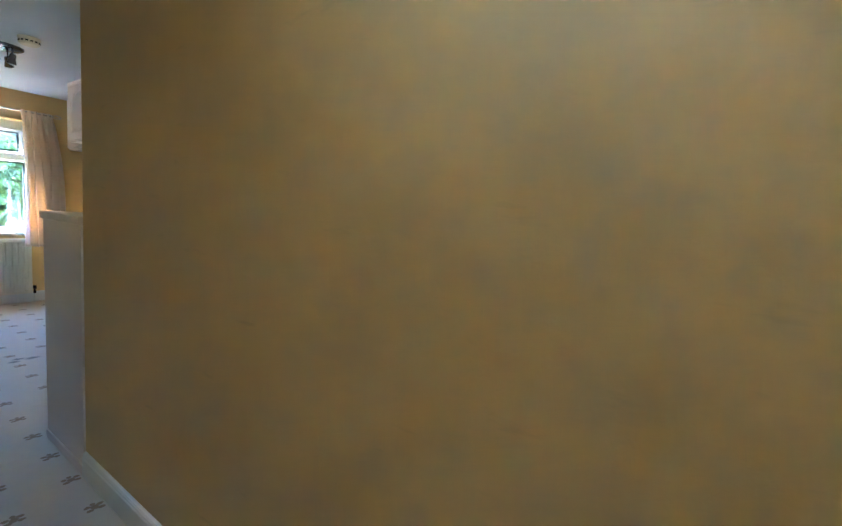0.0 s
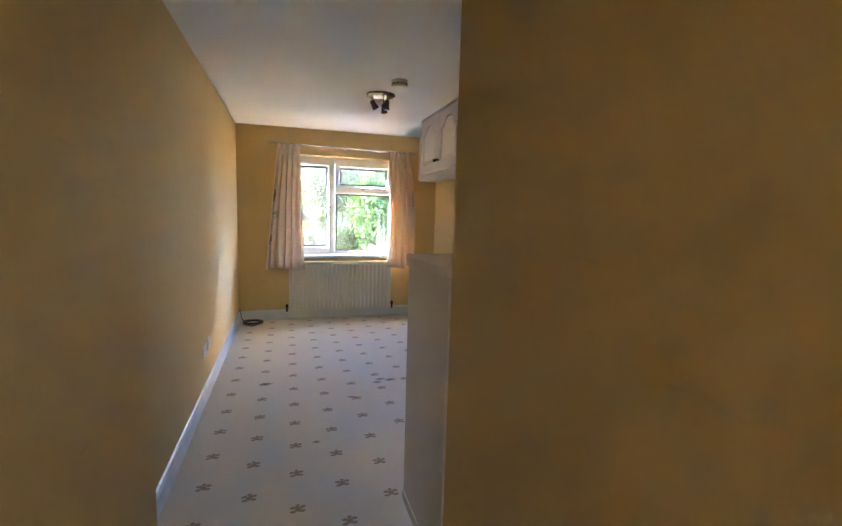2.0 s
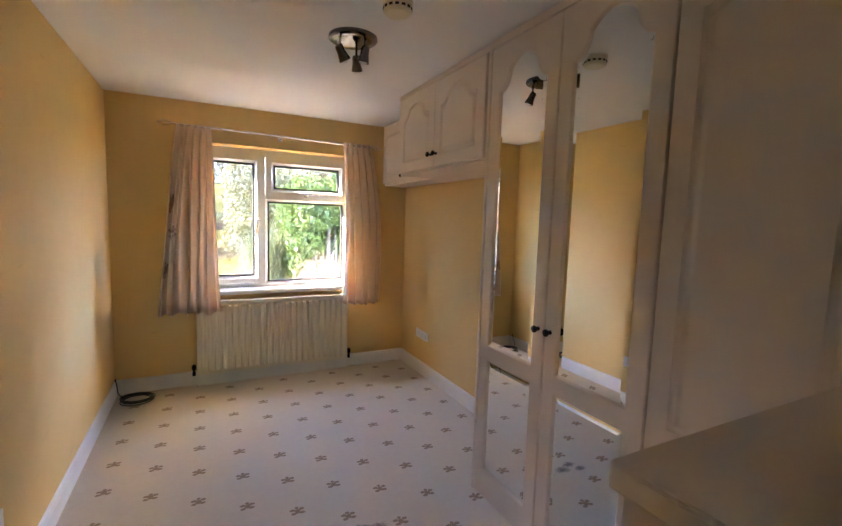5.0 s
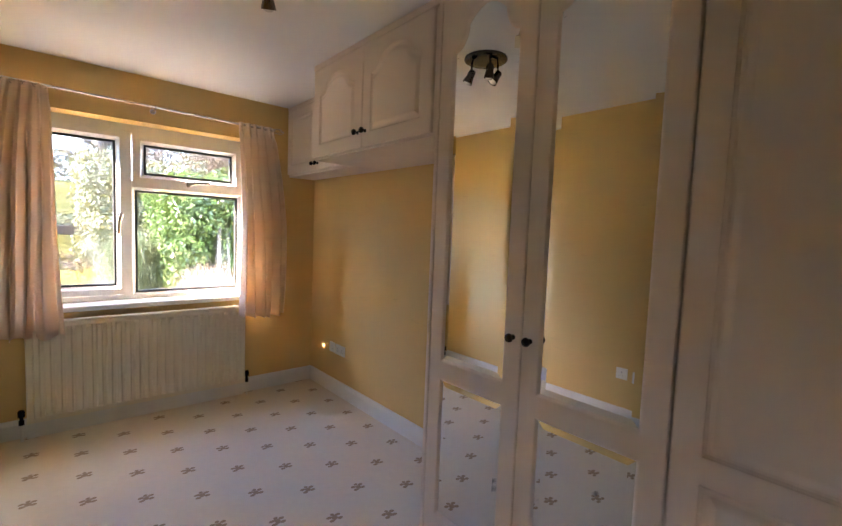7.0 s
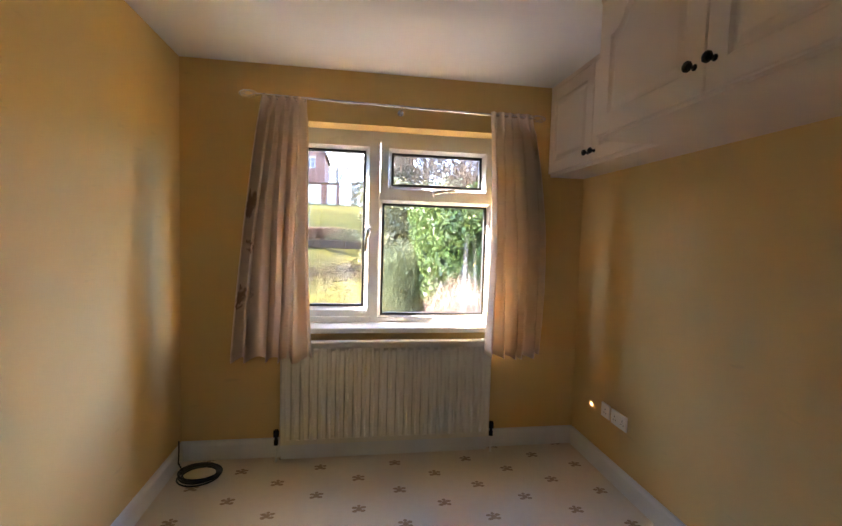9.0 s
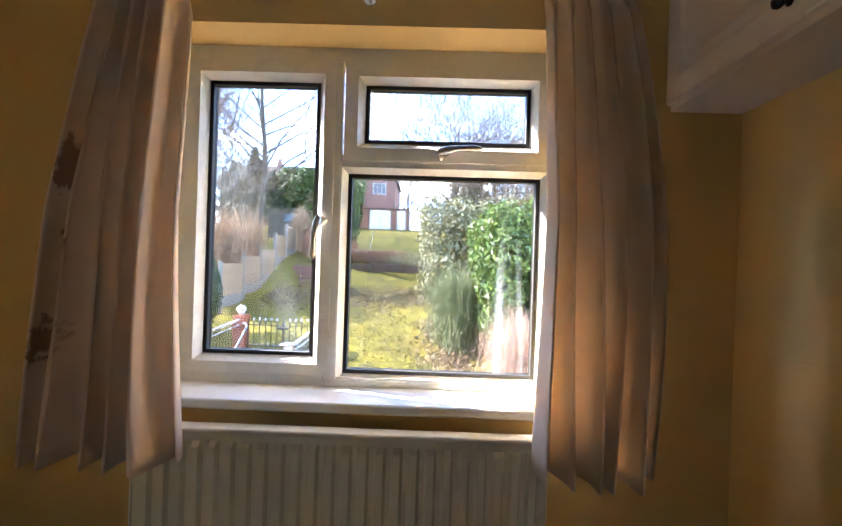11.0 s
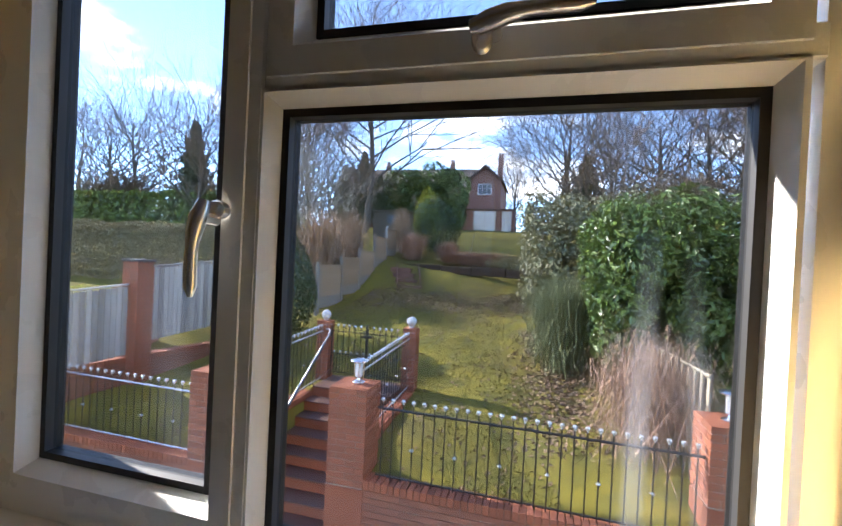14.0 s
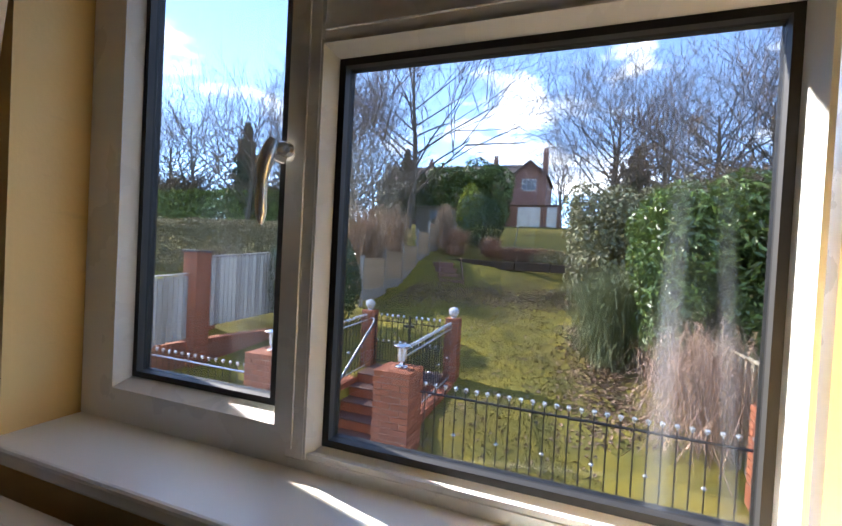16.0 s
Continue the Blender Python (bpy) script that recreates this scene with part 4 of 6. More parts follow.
M_BLUE = material("blue_plastic", (0.02, 0.06, 0.35), 0.4)


def leaf_cloud(name, centers, normals, size, mat, parent, seed, aspect=2.2, droop=0.3):
    """Many bent leaf blades (two quads each share a fold) at the given places."""
    r = np.random.default_rng(seed)
    k = len(centers)
    c = np.asarray(centers, float)
    nrm = np.asarray(normals, float) + r.normal(0, 0.45, (k, 3))
    nrm /= np.linalg.norm(nrm, axis=1, keepdims=True)
    d = r.normal(0, 1, (k, 3))
    d[:, 2] -= droop
    d -= (d * nrm).sum(1, keepdims=True) * nrm
    d /= np.linalg.norm(d, axis=1, keepdims=True)
    s = np.cross(nrm, d)
    L = (size * r.uniform(0.65, 1.25, k))[:, None]
    Wd = L / aspect
    base, tip = c - d * L / 2, c + d * L / 2 - nrm * L * 0.12
    mid = c + nrm * L * 0.06
    a, e = mid + s * Wd / 2, mid - s * Wd / 2
    v = np.stack([base, a, tip, e], 1).reshape(-1, 3)
    f = np.arange(4 * k).reshape(-1, 4)
    me = bpy.data.meshes.new(name)
    me.from_pydata(v.tolist(), [], f.tolist())
    me.materials.append(mat)
    ob = new(name, me)
    ob.parent = parent
    return ob


def blob_points(k, r3, seed, lumps=9, shell=0.35, flat=0.0):
    """Points on and within an uneven ellipsoid with lumps and gaps; with outward normals."""
    r = np.random.default_rng(seed)
    d = r.normal(0, 1, (k, 3))
    d /= np.linalg.norm(d, axis=1, keepdims=True)
    ax = r.normal(0, 1, (lumps, 3))
    ax /= np.linalg.norm(ax, axis=1, keepdims=True)
    am = r.uniform(-0.16, 0.22, lumps)
    rad = 1 + (am[None] * np.exp(-3.5 * (1 - d @ ax.T) * 2)).sum(1)
    rad *= 1 - shell * r.random(k) ** 2.2
    p = d * rad[:, None] * np.asarray(r3)
    return p, d


def shrub(name, at, r3, count, size, mat, label, category, seed, stem=True, aspect=2.2, group=""):
    u = thing(name, at, label, category, group)
    p, d = blob_points(count, r3, seed)
    p[:, 2] += r3[2] * 0.95
    keep = p[:, 2] > 0.02
    leaf_cloud("crown", p[keep], d[keep], size, mat, u, seed + 1, aspect)
    # dark core of twigs so that the crown is not seen through
    r = random.Random(seed)
    bm = bmesh.new()
    for i in range(7):
        a = r.uniform(0, 6.28)
        q = (0.55 * r3[0] * math.cos(a), 0.55 * r3[1] * math.sin(a), r3[2] * r.uniform(1.0, 1.5))
        tube([(0.05 * math.cos(a), 0.05 * math.sin(a), -0.1), (q[0] * 0.4, q[1] * 0.4, q[2] * 0.5), q], 0.02, 5, bm, [0.035, 0.025, 0.008])
    part("trunk", bm, M_BARK, u)
    return u


def twig_cloud(name, at, r3, count, mat, label, category, seed, spread=0.5, thick=0.006, upright=0.8, flop=0.25, group=""):
    """A leafless shrub: many thin bent shoots from the base."""
    u = thing(name, at, label, category, group)
    r = np.random.default_rng(seed)
    verts, faces = [], []
    for i in range(count):
        a = r.uniform(0, 2 * math.pi)
        f = r.uniform(0.1, 1.0) ** 0.6
        start = np.array([spread * r3[0] * r.normal(0, 0.5), spread * r3[1] * r.normal(0, 0.5), r.uniform(-0.05, 0.6 * r3[2])])
        end = np.array([r3[0] * f * math.cos(a), r3[1] * f * math.sin(a), r3[2] * (r.uniform(0.5, 1.0) if r.random() < upright else r.uniform(0.1, 0.6)) * (1.12 - 0.35 * f)])
        mid = (start + end) / 2 + np.array([r.normal(0, flop * 0.3), r.normal(0, flop * 0.3), r.uniform(0, flop)]) * r3[2] * 0.5
        side = np.array([math.cos(a + 1.57 + r.normal(0, 0.6)), math.sin(a + 1.57 + r.normal(0, 0.6)), 0]) * thick * r.uniform(0.6, 1.4)
        b0 = len(verts)
        pts = [start, (start + mid) / 2 + r.normal(0, 0.02, 3), mid, (mid + end) / 2 + r.normal(0, 0.03, 3), end]
        for k, p in enumerate(pts):
            w = side * (1 - 0.2 * k)
            verts += [tuple(p - w), tuple(p + w)]
        for k in range(4):
            q = b0 + 2 * k
            faces.append((q, q + 1, q + 3, q + 2))
    ob = raw_part("crown", verts, faces, mat, u)
    bm = bmesh.new()
    rr = random.Random(seed)
    for i in range(5):
        a = rr.uniform(0, 6.28)
        tube([(0.04 * math.cos(a), 0.04 * math.sin(a), -0.1), (0.3 * r3[0] * math.cos(a), 0.3 * r3[1] * math.sin(a), 0.5 * r3[2])], 0.01, 5, bm, [0.02, 0.008])
    part("trunk", bm, M_BARK, u)
    return u


def bare_tree(name, at, height, seed, label, spread=0.55, depth=5, trunk_r=0.2, mat=None, fork=0.3, category="tree", lean=0.0):
    """A leafless tree: tapered trunk and limbs, then ever finer twigs."""
    r = random.Random(seed)
    u = thing(name, at, label, category)
    limbs = bmesh.new()
    tv, tf = [], []

    def twig(p, d, length, rad, level):
        steps = 3 if level < 2 else 2
        pts, q, dd = [p.copy()], p.copy(), d.copy()
        for s in range(steps):
            dd = (dd + Vector((r.gauss(0, 0.13), r.gauss(0, 0.13), r.gauss(0.05, 0.08)))).normalized()
            q = q + dd * (length / steps)
            pts.append(q.copy())
        if level < 3:
            rr = [rad * (1 - 0.45 * i / steps) for i in range(steps + 1)]
            tube(pts, rad, 6 if level == 0 else 4, limbs, rr, False)
        else:
            side = dd.cross(Vector((r.gauss(0, 1), r.gauss(0, 1), r.gauss(0, 1)))).normalized() * max(rad, 0.00055 * height + 0.0025)
            b0 = len(tv)
            for i, pt in enumerate(pts):
                w = side * (1 - 0.6 * i / steps)
                tv.extend((tuple(pt - w), tuple(pt + w)))
            for i in range(steps):
                k = b0 + 2 * i
                tf.append((k, k + 1, k + 3, k + 2))
        if level >= depth:
            return
        kids = 4 if level < 4 else 3
        for i in range(kids):
            f = r.uniform(0.45, 1.0) if i else 1.0
            base = pts[0].lerp(pts[-1], f) if level else pts[0].lerp(pts[-1], r.uniform(0.7, 1.0))
            ang = r.uniform(0.25, 0.5) + spread * (0.35 if i else 0.1)
            ax = dd.orthogonal().normalized()
            ax.rotate(Matrix.Rotation(r.uniform(0, 6.283), 3, dd))
            nd = dd.copy()
            nd.rotate(Matrix.Rotation(ang, 3, ax))
            nd = (nd + Vector((0, 0, 0.12))).normalized()
            twig(base, nd, length * r.uniform(0.62, 0.82), rad * r.uniform(0.45, 0.62), level + 1)

    # a straight leader with side limbs, each of them branching on
    pts, rr = [], []
    for i in range(9):
        f = i / 8
        pts.append(Vector((lean * height * f + 0.012 * height * math.sin(5 * f + seed), 0.010 * height * math.sin(7 * f + seed), -0.2 + height * 0.74 * f)))
        rr.append(trunk_r * (1 - 0.93 * f) ** 0.85 + 0.012)
    tube(pts, trunk_r, 7, limbs, rr, False)
    n_limb = 26
    for i in range(n_limb):
        f = 0.22 + 0.76 * (i + r.uniform(-0.3, 0.3)) / n_limb
        k = min(7, int(f * 8))
        base = pts[k].lerp(pts[k + 1], f * 8 - k)
        az = i * 2.4 + r.uniform(-0.5, 0.5)
        up = 0.35 + 0.95 * f
        d = Vector((math.cos(az), math.sin(az), up / max(0.35, spread) * 0.75)).normalized()
        twig(base, d, height * (0.36 - 0.17 * f) * r.uniform(0.8, 1.2) * (0.6 + 0.6 * spread), trunk_r * (0.42 - 0.30 * f), 2)
    part("trunk", limbs, mat or M_BARK, u, "", True)
    raw_part("crown", tv, tf, mat or M_TWIG, u)
    return u


def conifer(name, at, height, rad, seed, label, count=2600, mat=None):
    u = thing(name, at, label, "tree")
    r = np.random.default_rng(seed)
    h = r.random(count) ** 0.8
    a = r.uniform(0, 2 * math.pi, count)
    tier = 0.75 + 0.25 * np.sin(h * 40 + a * 2)
    rr = rad * (1 - h) ** 0.85 * tier * np.sqrt(r.uniform(0.25, 1, count)) + 0.08
    p = np.stack([rr * np.cos(a), rr * np.sin(a), 0.08 * height + h * height * 0.92], 1)
    d = np.stack([np.cos(a), np.sin(a), 0.3 + 0 * a], 1)
    leaf_cloud("crown", p, d, 0.05 * height, mat or M_DARKLEAF, u, seed, 1.6, 0.8)
    part("trunk", tube([(0, 0, -0.2), (0, 0, height * 0.9)], 0.1, 6, None, [0.025 * height, 0.005 * height]), M_BARK, u)
    return u


def leafy_mass(name, x0, x1, y0, y1, h, count, size, mat, label, seed, category="hedge", base=0.0, jag=0.12, aspect=2.2, top_round=0.25):
    """A hedge: leaves over the faces of a softly bulging block that follows the ground."""
    cx, cy = (x0 + x1) / 2, (y0 + y1) / 2
    z0 = gz(cx, cy)
    u = thing(name, (cx, cy, z0), label, category)
    r = np.random.default_rng(seed)
    hx, hy = (x1 - x0) / 2, (y1 - y0) / 2
    areas = np.array([2 * hy * h, 2 * hy * h, 2 * hx * h, 2 * hx * h, 4 * hx * hy])
    face = r.choice(5, count, p=areas / areas.sum())
    a, c = r.uniform(-1, 1, count), r.random(count)
    depth = jag * np.abs(r.normal(0, 1, count)) ** 1.2
    p = np.zeros((count, 3))
    d = np.zeros((count, 3))
    for k, (ix, sg) in enumerate(((0, -1), (0, 1), (1, -1), (1, 1))):
        m_ = face == k
        p[m_, ix] = sg * ((hx, hy)[ix] - depth[m_])
        p[m_, 1 - ix] = a[m_] * (hx, hy)[1 - ix]
        p[m_, 2] = c[m_] * h
        d[m_, ix] = sg
    m_ = face == 4
    p[m_, 0], p[m_, 1], p[m_, 2] = a[m_] * hx, (2 * c[m_] - 1) * hy, h - depth[m_]
    d[m_, 2] = 1
    # lumps and a rounded top
    lump = 0.10 * np.sin(p[:, 0] * 2.3 + seed) + 0.10 * np.sin(p[:, 1] * 1.9 + 2 * seed) + 0.06 * np.sin(p[:, 2] * 3.7 + p[:, 1] * 3)
    p[:, 0] *= 1 + 0.12 * lump / max(hx, 0.3)
    p[:, 2] *= 1 + 0.5 * lump / h
    edge = np.maximum(np.abs(p[:, 0]) / hx, np.abs(p[:, 1]) / hy)
    p[:, 2] -= top_round * np.clip(edge - 0.75, 0, 1) * (p[:, 2] / h) ** 3 * 2
    p[:, 2] += base
    gzv = np.array([gz(cx + q[0], cy + q[1]) for q in p]) - z0
    p[:, 2] += gzv
    leaf_cloud("crown", p, d, size, mat, u, seed, aspect)
    bm = bmesh.new()
    rr = random.Random(seed)
    for i in range(9):
        x, y = rr.uniform(-0.6, 0.6) * hx, rr.uniform(-0.8, 0.8) * hy
        tube([(x, y, gz(cx + x, cy + y) - z0 - 0.1), (x + 0.2, y, h * 0.5 + base), (x + rr.uniform(-.3, .3), y + rr.uniform(-.3, .3), h * 0.85 + base)], 0.03, 5, bm, [0.04, 0.03, 0.01])
    part("trunk", bm, M_BARK, u)
    return u


def clump_hedge(name, x0, x1, y0, y1, z0, z1, clump, count, size, mat, label, seed, aspect=2.4, category="hedge"):
    """A free-growing hedge: overlapping leafy clumps with dark gaps between them."""
    r = np.random.default_rng(seed)
    cx, cy = (x0 + x1) / 2, (y0 + y1) / 2
    g0 = gz(cx, cy)
    u = thing(name, (cx, cy, g0), label, category)
    nx, ny, nz = max(1, round((x1 - x0) / (clump * 1.1))), max(1, round((y1 - y0) / (clump * 1.1))), max(1, round((z1 - z0) / (clump * 1.0)))
    cen, rad = [], []
    for i in range(nx):
        for j in range(ny):
            for k in range(nz):
                f = [(q + 0.5) / m_ for q, m_ in ((i, nx), (j, ny), (k, nz))]
                c = np.array([x0 + (x1 - x0) * f[0], y0 + (y1 - y0) * f[1], z0 + (z1 - z0) * f[2]]) + r.normal(0, 0.12 * clump, 3)
                cen.append(c)
                rad.append(clump * r.uniform(0.62, 0.95))
    cen, rad = np.array(cen), np.array(rad)
    which = r.integers(0, len(cen), count)
    d = r.normal(0, 1, (count, 3))
    d /= np.linalg.norm(d, axis=1, keepdims=True)
    p = cen[which] + d * (rad[which] * (1 - 0.30 * r.random(count) ** 2))[:, None]
    inside = np.zeros(count, bool)
    for c, q in zip(cen, rad):
        inside |= np.linalg.norm(p - c, axis=1) < 0.66 * q
    p, d = p[~inside], d[~inside]
    d[:, 2] += 0.35
    leaf_cloud("crown", p - (cx, cy, g0), d, size, mat, u, seed, aspect, -0.5)
    bm = bmesh.new()
    rr = random.Random(seed)
    for i in range(8):
        x, y = rr.uniform(x0 + 0.3, x1 - 0.3), rr.uniform(y0 + 0.3, y1 - 0.3)
        tube([(x - cx, y - cy, gz(x, y) - g0 - 0.1), (x - cx + 0.1, y - cy, (z0 + z1) / 2 - g0), (x - cx, y - cy + 0.1, z1 - 0.3 - g0)], 0.03, 5, bm, [0.045, 0.03, 0.01])
    part("trunk", bm, M_BARK, u)
    return u


# iron railings ---------------------------------------------------------------
BAR = mesh_of("bar", tube([(0, 0, 0), (0, 0, 1)], 0.008, 6), M_IRON, True)
BALL = mesh_of("finial", lathe([(0.0, -0.004), (0.011, 0.0), (0.010, 0.010), (0.022, 0.020), (0.026, 0.034), (0.022, 0.048), (0.0, 0.058)], 10), M_SILVER, True)
COLLAR = mesh_of("collar", lathe([(0.0, -0.022), (0.012, -0.018), (0.018, -0.008), (0.030, 0.0), (0.018, 0.008), (0.012, 0.018), (0.0, 0.022)], 8), M_SILVER, True)


def railing(p0, p1, height, spacing, label, silver_top=False, collars=4, phase=2):
    """A run of upright bars from p0 to p1 (at the foot), with a top and a bottom rail."""
    p0, p1 = Vector(p0), Vector(p1)
    u = thing("railing", p0, label, "railing", "garden railings")
    run = p1 - p0
    k = max(2, round(run.length / spacing))
    top = M_SILVER if silver_top else M_IRON
    flat = Vector((run.x, run.y, 0)).normalized()
    part("top_rail", tube([Vector((0, 0, height)), run + Vector((0, 0, height))], 0.014, 6), top, u)
    part("bottom_rail", tube([Vector((0, 0, 0.06)), run + Vector((0, 0, 0.06))], 0.012, 6), top if silver_top else M_IRON, u)
    for i in range(k):
        q = run * ((i + 0.5) / k)
        b_ = new("bar", BAR)
        b_.parent = u
        b_.location = q
        b_.scale = (1, 1, height + 0.075)
        f_ = new("finial", BALL)
        f_.parent = u
        f_.location = q + Vector((0, 0, height + 0.070))
        if collars and i % collars == phase % collars:
            c_ = new("collar", COLLAR)
            c_.parent = u
            c_.location = q + Vector((0, 0, height * 0.48))
    return u


railing((0.0, 4.17, -1.16), (3.29, 4.10, -1.16), 0.83, 0.124, "black iron railing with silver ball tips on the low wall", phase=3)
railing((-2.53, 4.17, -1.30), (-7.2, 4.25, -1.30), 0.82, 0.135, "black iron railing with silver ball tips beside the lawn", True, phase=2)
railing((-0.345, 4.42, -0.92), (-0.345, 6.52, -0.86), 0.89, 0.112, "black iron railing with silver tips up the steps", True, phase=1)
railing((-1.97, 4.42, -0.97), (-1.97, 6.55, -0.88), 0.90, 0.112, "black iron railing with silver tips up the steps", True, phase=1)

# double gate
u = thing("iron_gate", (-1.86, 6.66, -0.80), "closed double iron garden gate with ball tips", "gate")
for s in range(2):
    x0 = 0.02 + s * 0.69
    lf = part("gate_leaf", tube([(x0, 0, 0.02), (x0, 0, 0.90)], 0.013, 6), M_IRON, u)
    for z in (0.08, 0.42, 0.82):
        part("rail", tube([(x0, 0, z), (x0 + 0.67, 0, z)], 0.010, 6), M_IRON, lf)
    part("stile", tube([(x0 + 0.67, 0, 0.02), (x0 + 0.67, 0, 0.96)], 0.013, 6), M_IRON, lf)
    for i in range(5):
        x = x0 + 0.67 * (i + 1) / 6
        b_ = new("bar", BAR)
        b_.parent = lf
        b_.location, b_.scale = (x, 0, 0.04), (1, 1, 0.86)
        f_ = new("finial", BALL)
        f_.parent = lf
        f_.location = (x, 0, 0.90)
    for i in range(6):
        x = x0 + 0.67 * (i + 0.5) / 6
        b_ = new("bar", BAR)
        b_.parent = lf
        b_.location, b_.scale = (x, 0, 0.04), (0.8, 0.8, 0.40)
        f_ = new("finial", BALL)
        f_.parent = lf
        f_.location, f_.scale = (x, 0, 0.43), (0.8, 0.8, 0.8)
part("latch", box(0.60, 0.80, -0.03, 0.02, 0.74, 0.79, 0.006), M_IRON, u)

# handrail
u = thing("handrail", (-1.74, 4.30, -1.36), "grey tubular steel handrail sloping up the steps", "handrail")
part("rail", tube([(0.0, -0.25, -0.28), (0.0, 0.0, -0.06), (0.0, 2.08, 1.38), (-0.06, 2.18, 1.42), (-0.14, 2.22, 1.42)], 0.022, 8), material("grey_galvanised_steel", (0.22, 0.24, 0.27), 0.45, metal=0.6, second=(0.15, 0.16, 0.18), scale=14), u, "", True)
for f in (0.25, 0.75):
    part("bracket", tube([(0.0, 2.08 * f, -0.06 + 1.44 * f), (-0.12, 2.08 * f, -0.10 + 1.44 * f)], 0.009, 6), M_IRON, u)

# solar lamps on the piers and stone balls on the gate posts
GLASSY = material("clear_lamp_plastic", (0.75, 0.76, 0.76), 0.12, second=(0.6, 0.6, 0.6), scale=10)


def solar_lamp():
    u = thing("pier_lamp", (0, 0, 0), "small stainless steel solar lamp standing on a brick pier", "lamp", "lamps on the piers")
    part("base", lathe([(0.0, 0), (0.075, 0), (0.078, 0.012), (0.060, 0.026), (0.028, 0.034), (0.022, 0.060), (0.045, 0.070), (0.048, 0.080), (0.0, 0.082)], 18), M_CHROME, u, "", True)
    part("lens", lathe([(0.040, 0.080), (0.045, 0.09), (0.047, 0.19), (0.050, 0.255), (0.0, 0.26)], 16), GLASSY, u, "clear plastic cylinder", True)
    for k in range(4):
        a = k * math.pi / 2 + 0.4
        part("strut", tube([(0.055 * math.cos(a), 0.055 * math.sin(a), 0.078), (0.062 * math.cos(a), 0.062 * math.sin(a), 0.262)], 0.005, 5), M_CHROME, u)
    part("cap", lathe([(0.0, 0.258), (0.105, 0.262), (0.115, 0.272), (0.100, 0.284), (0.050, 0.296), (0.0, 0.300)], 20), M_CHROME, u, "", True)
    return u


lamp = solar_lamp()
lamp.location = (-0.31, 4.30, -0.12)
copy_thing(lamp, pose(-2.24, 4.30, -0.16))
copy_thing(lamp, pose(3.52, 4.22, 0.0))
ballm = lathe([(0.0, 0.0), (0.05, 0.0), (0.05, 0.012), (0.03, 0.022)] + [(0.088 * math.sin(a), 0.105 - 0.088 * math.cos(a)) for a in np.linspace(0.35, math.pi, 14)], 22)
M_STONE = material("pale_stone", (0.55, 0.55, 0.55), 0.75, second=(0.40, 0.40, 0.40), scale=22, amount=0.8, bump=0.3, bump_scale=60)
u = thing("stone_ball", (-1.97, 6.66, 0.20), "pale stone ball finial on a brick gate post", "ball finial", "gate post balls")
part("ball", ballm, M_STONE, u, "", True)
copy_thing(u, pose(-0.345, 6.66, 0.20))

# steps
u = thing("garden_steps", (-1.86, 4.2, -2.45), "brick garden steps with dark tiled treads going up to a gate", "steps")
for i in range(8):
    ya, yb = 0.02 + 0.265 * i, 2.48
    z = 0.47 + 0.165 * i
    if i == 7:
        yb = 2.6
    part("riser", box(0.0, 1.40, ya, ya + 0.30 if i < 7 else yb, 0.0, z - 0.03), M_BRICK, u)
    part("tread", box(0.0, 1.40, ya - 0.02, ya + 0.285 if i < 7 else yb, z - 0.03, z, 0.006), M_STEP, u, "worn dark red tile tread")

# timber steps in the bank
u = thing("bank_steps", (-2.75, 14.55, 0.32), "weathered reddish timber steps set into the grass bank", "steps")
M_TIMBER = material("red_brown_timber", (0.24, 0.115, 0.08), 0.85, second=(0.15, 0.08, 0.06), scale=9, amount=0.8, bump=0.4, bump_scale=40, spread=0.2)
for i in range(4):
    x = -0.25 * i
    part("step_board", box(x - 0.42, x + 0.42, 0.42 * i, 0.42 * i + 0.10, 0.20 * i - 0.10, 0.20 * i + 0.10, 0.01), M_TIMBER, u)
    part("tread", box(x - 0.40, x + 0.40, 0.42 * i + 0.10, 0.42 * i + 0.42, 0.20 * i - 0.10, 0.20 * i + 0.075, 0.006), M_TIMBER, u)
for s in (-0.46, 0.44):
    bmx = box(0, 0.05, 0, 1.0, -0.06, 0.12, 0.005)
    sh = Matrix(((1, -0.60 * 1.0, 0, s), (0, 1.68, 0, 0), (0, 0.80, 1, 0), (0, 0, 0, 1)))
    bmesh.ops.transform(bmx, matrix=sh, verts=bmx.verts)
    part("stringer", bmx, M_TIMBER, u)

# low retaining edge of the upper bed
M_SLEEPER = material("dark_weathered_sleeper", (0.075, 0.052, 0.038), 0.95, second=(0.04, 0.03, 0.022), scale=8, amount=0.9, bump=0.6, bump_scale=30, spec=0.1)
u = thing("bed_edging", (-4.6, 17.5, 1.12), "low dark weathered timber sleeper edging along the upper bed", "edging")
p0, p1 = Vector((0, 0, 0)), Vector((6.6, -2.7, 0.0))
for i in range(5):
    a, c = p0.lerp(p1, i / 5), p0.lerp(p1, (i + 1) / 5 - 0.004)
    ang = math.degrees(math.atan2((c - a).y, (c - a).x))
    bmx = box(0, (c - a).length, -0.08, 0.08, -0.25, 0.05 + 0.03 * (i % 2), 0.02)
    bmesh.ops.transform(bmx, matrix=Matrix.Translation(a) @ pose(0, 0, 0, 0, 0, ang), verts=bmx.verts)
    part("sleeper", bmx, M_SLEEPER, u)

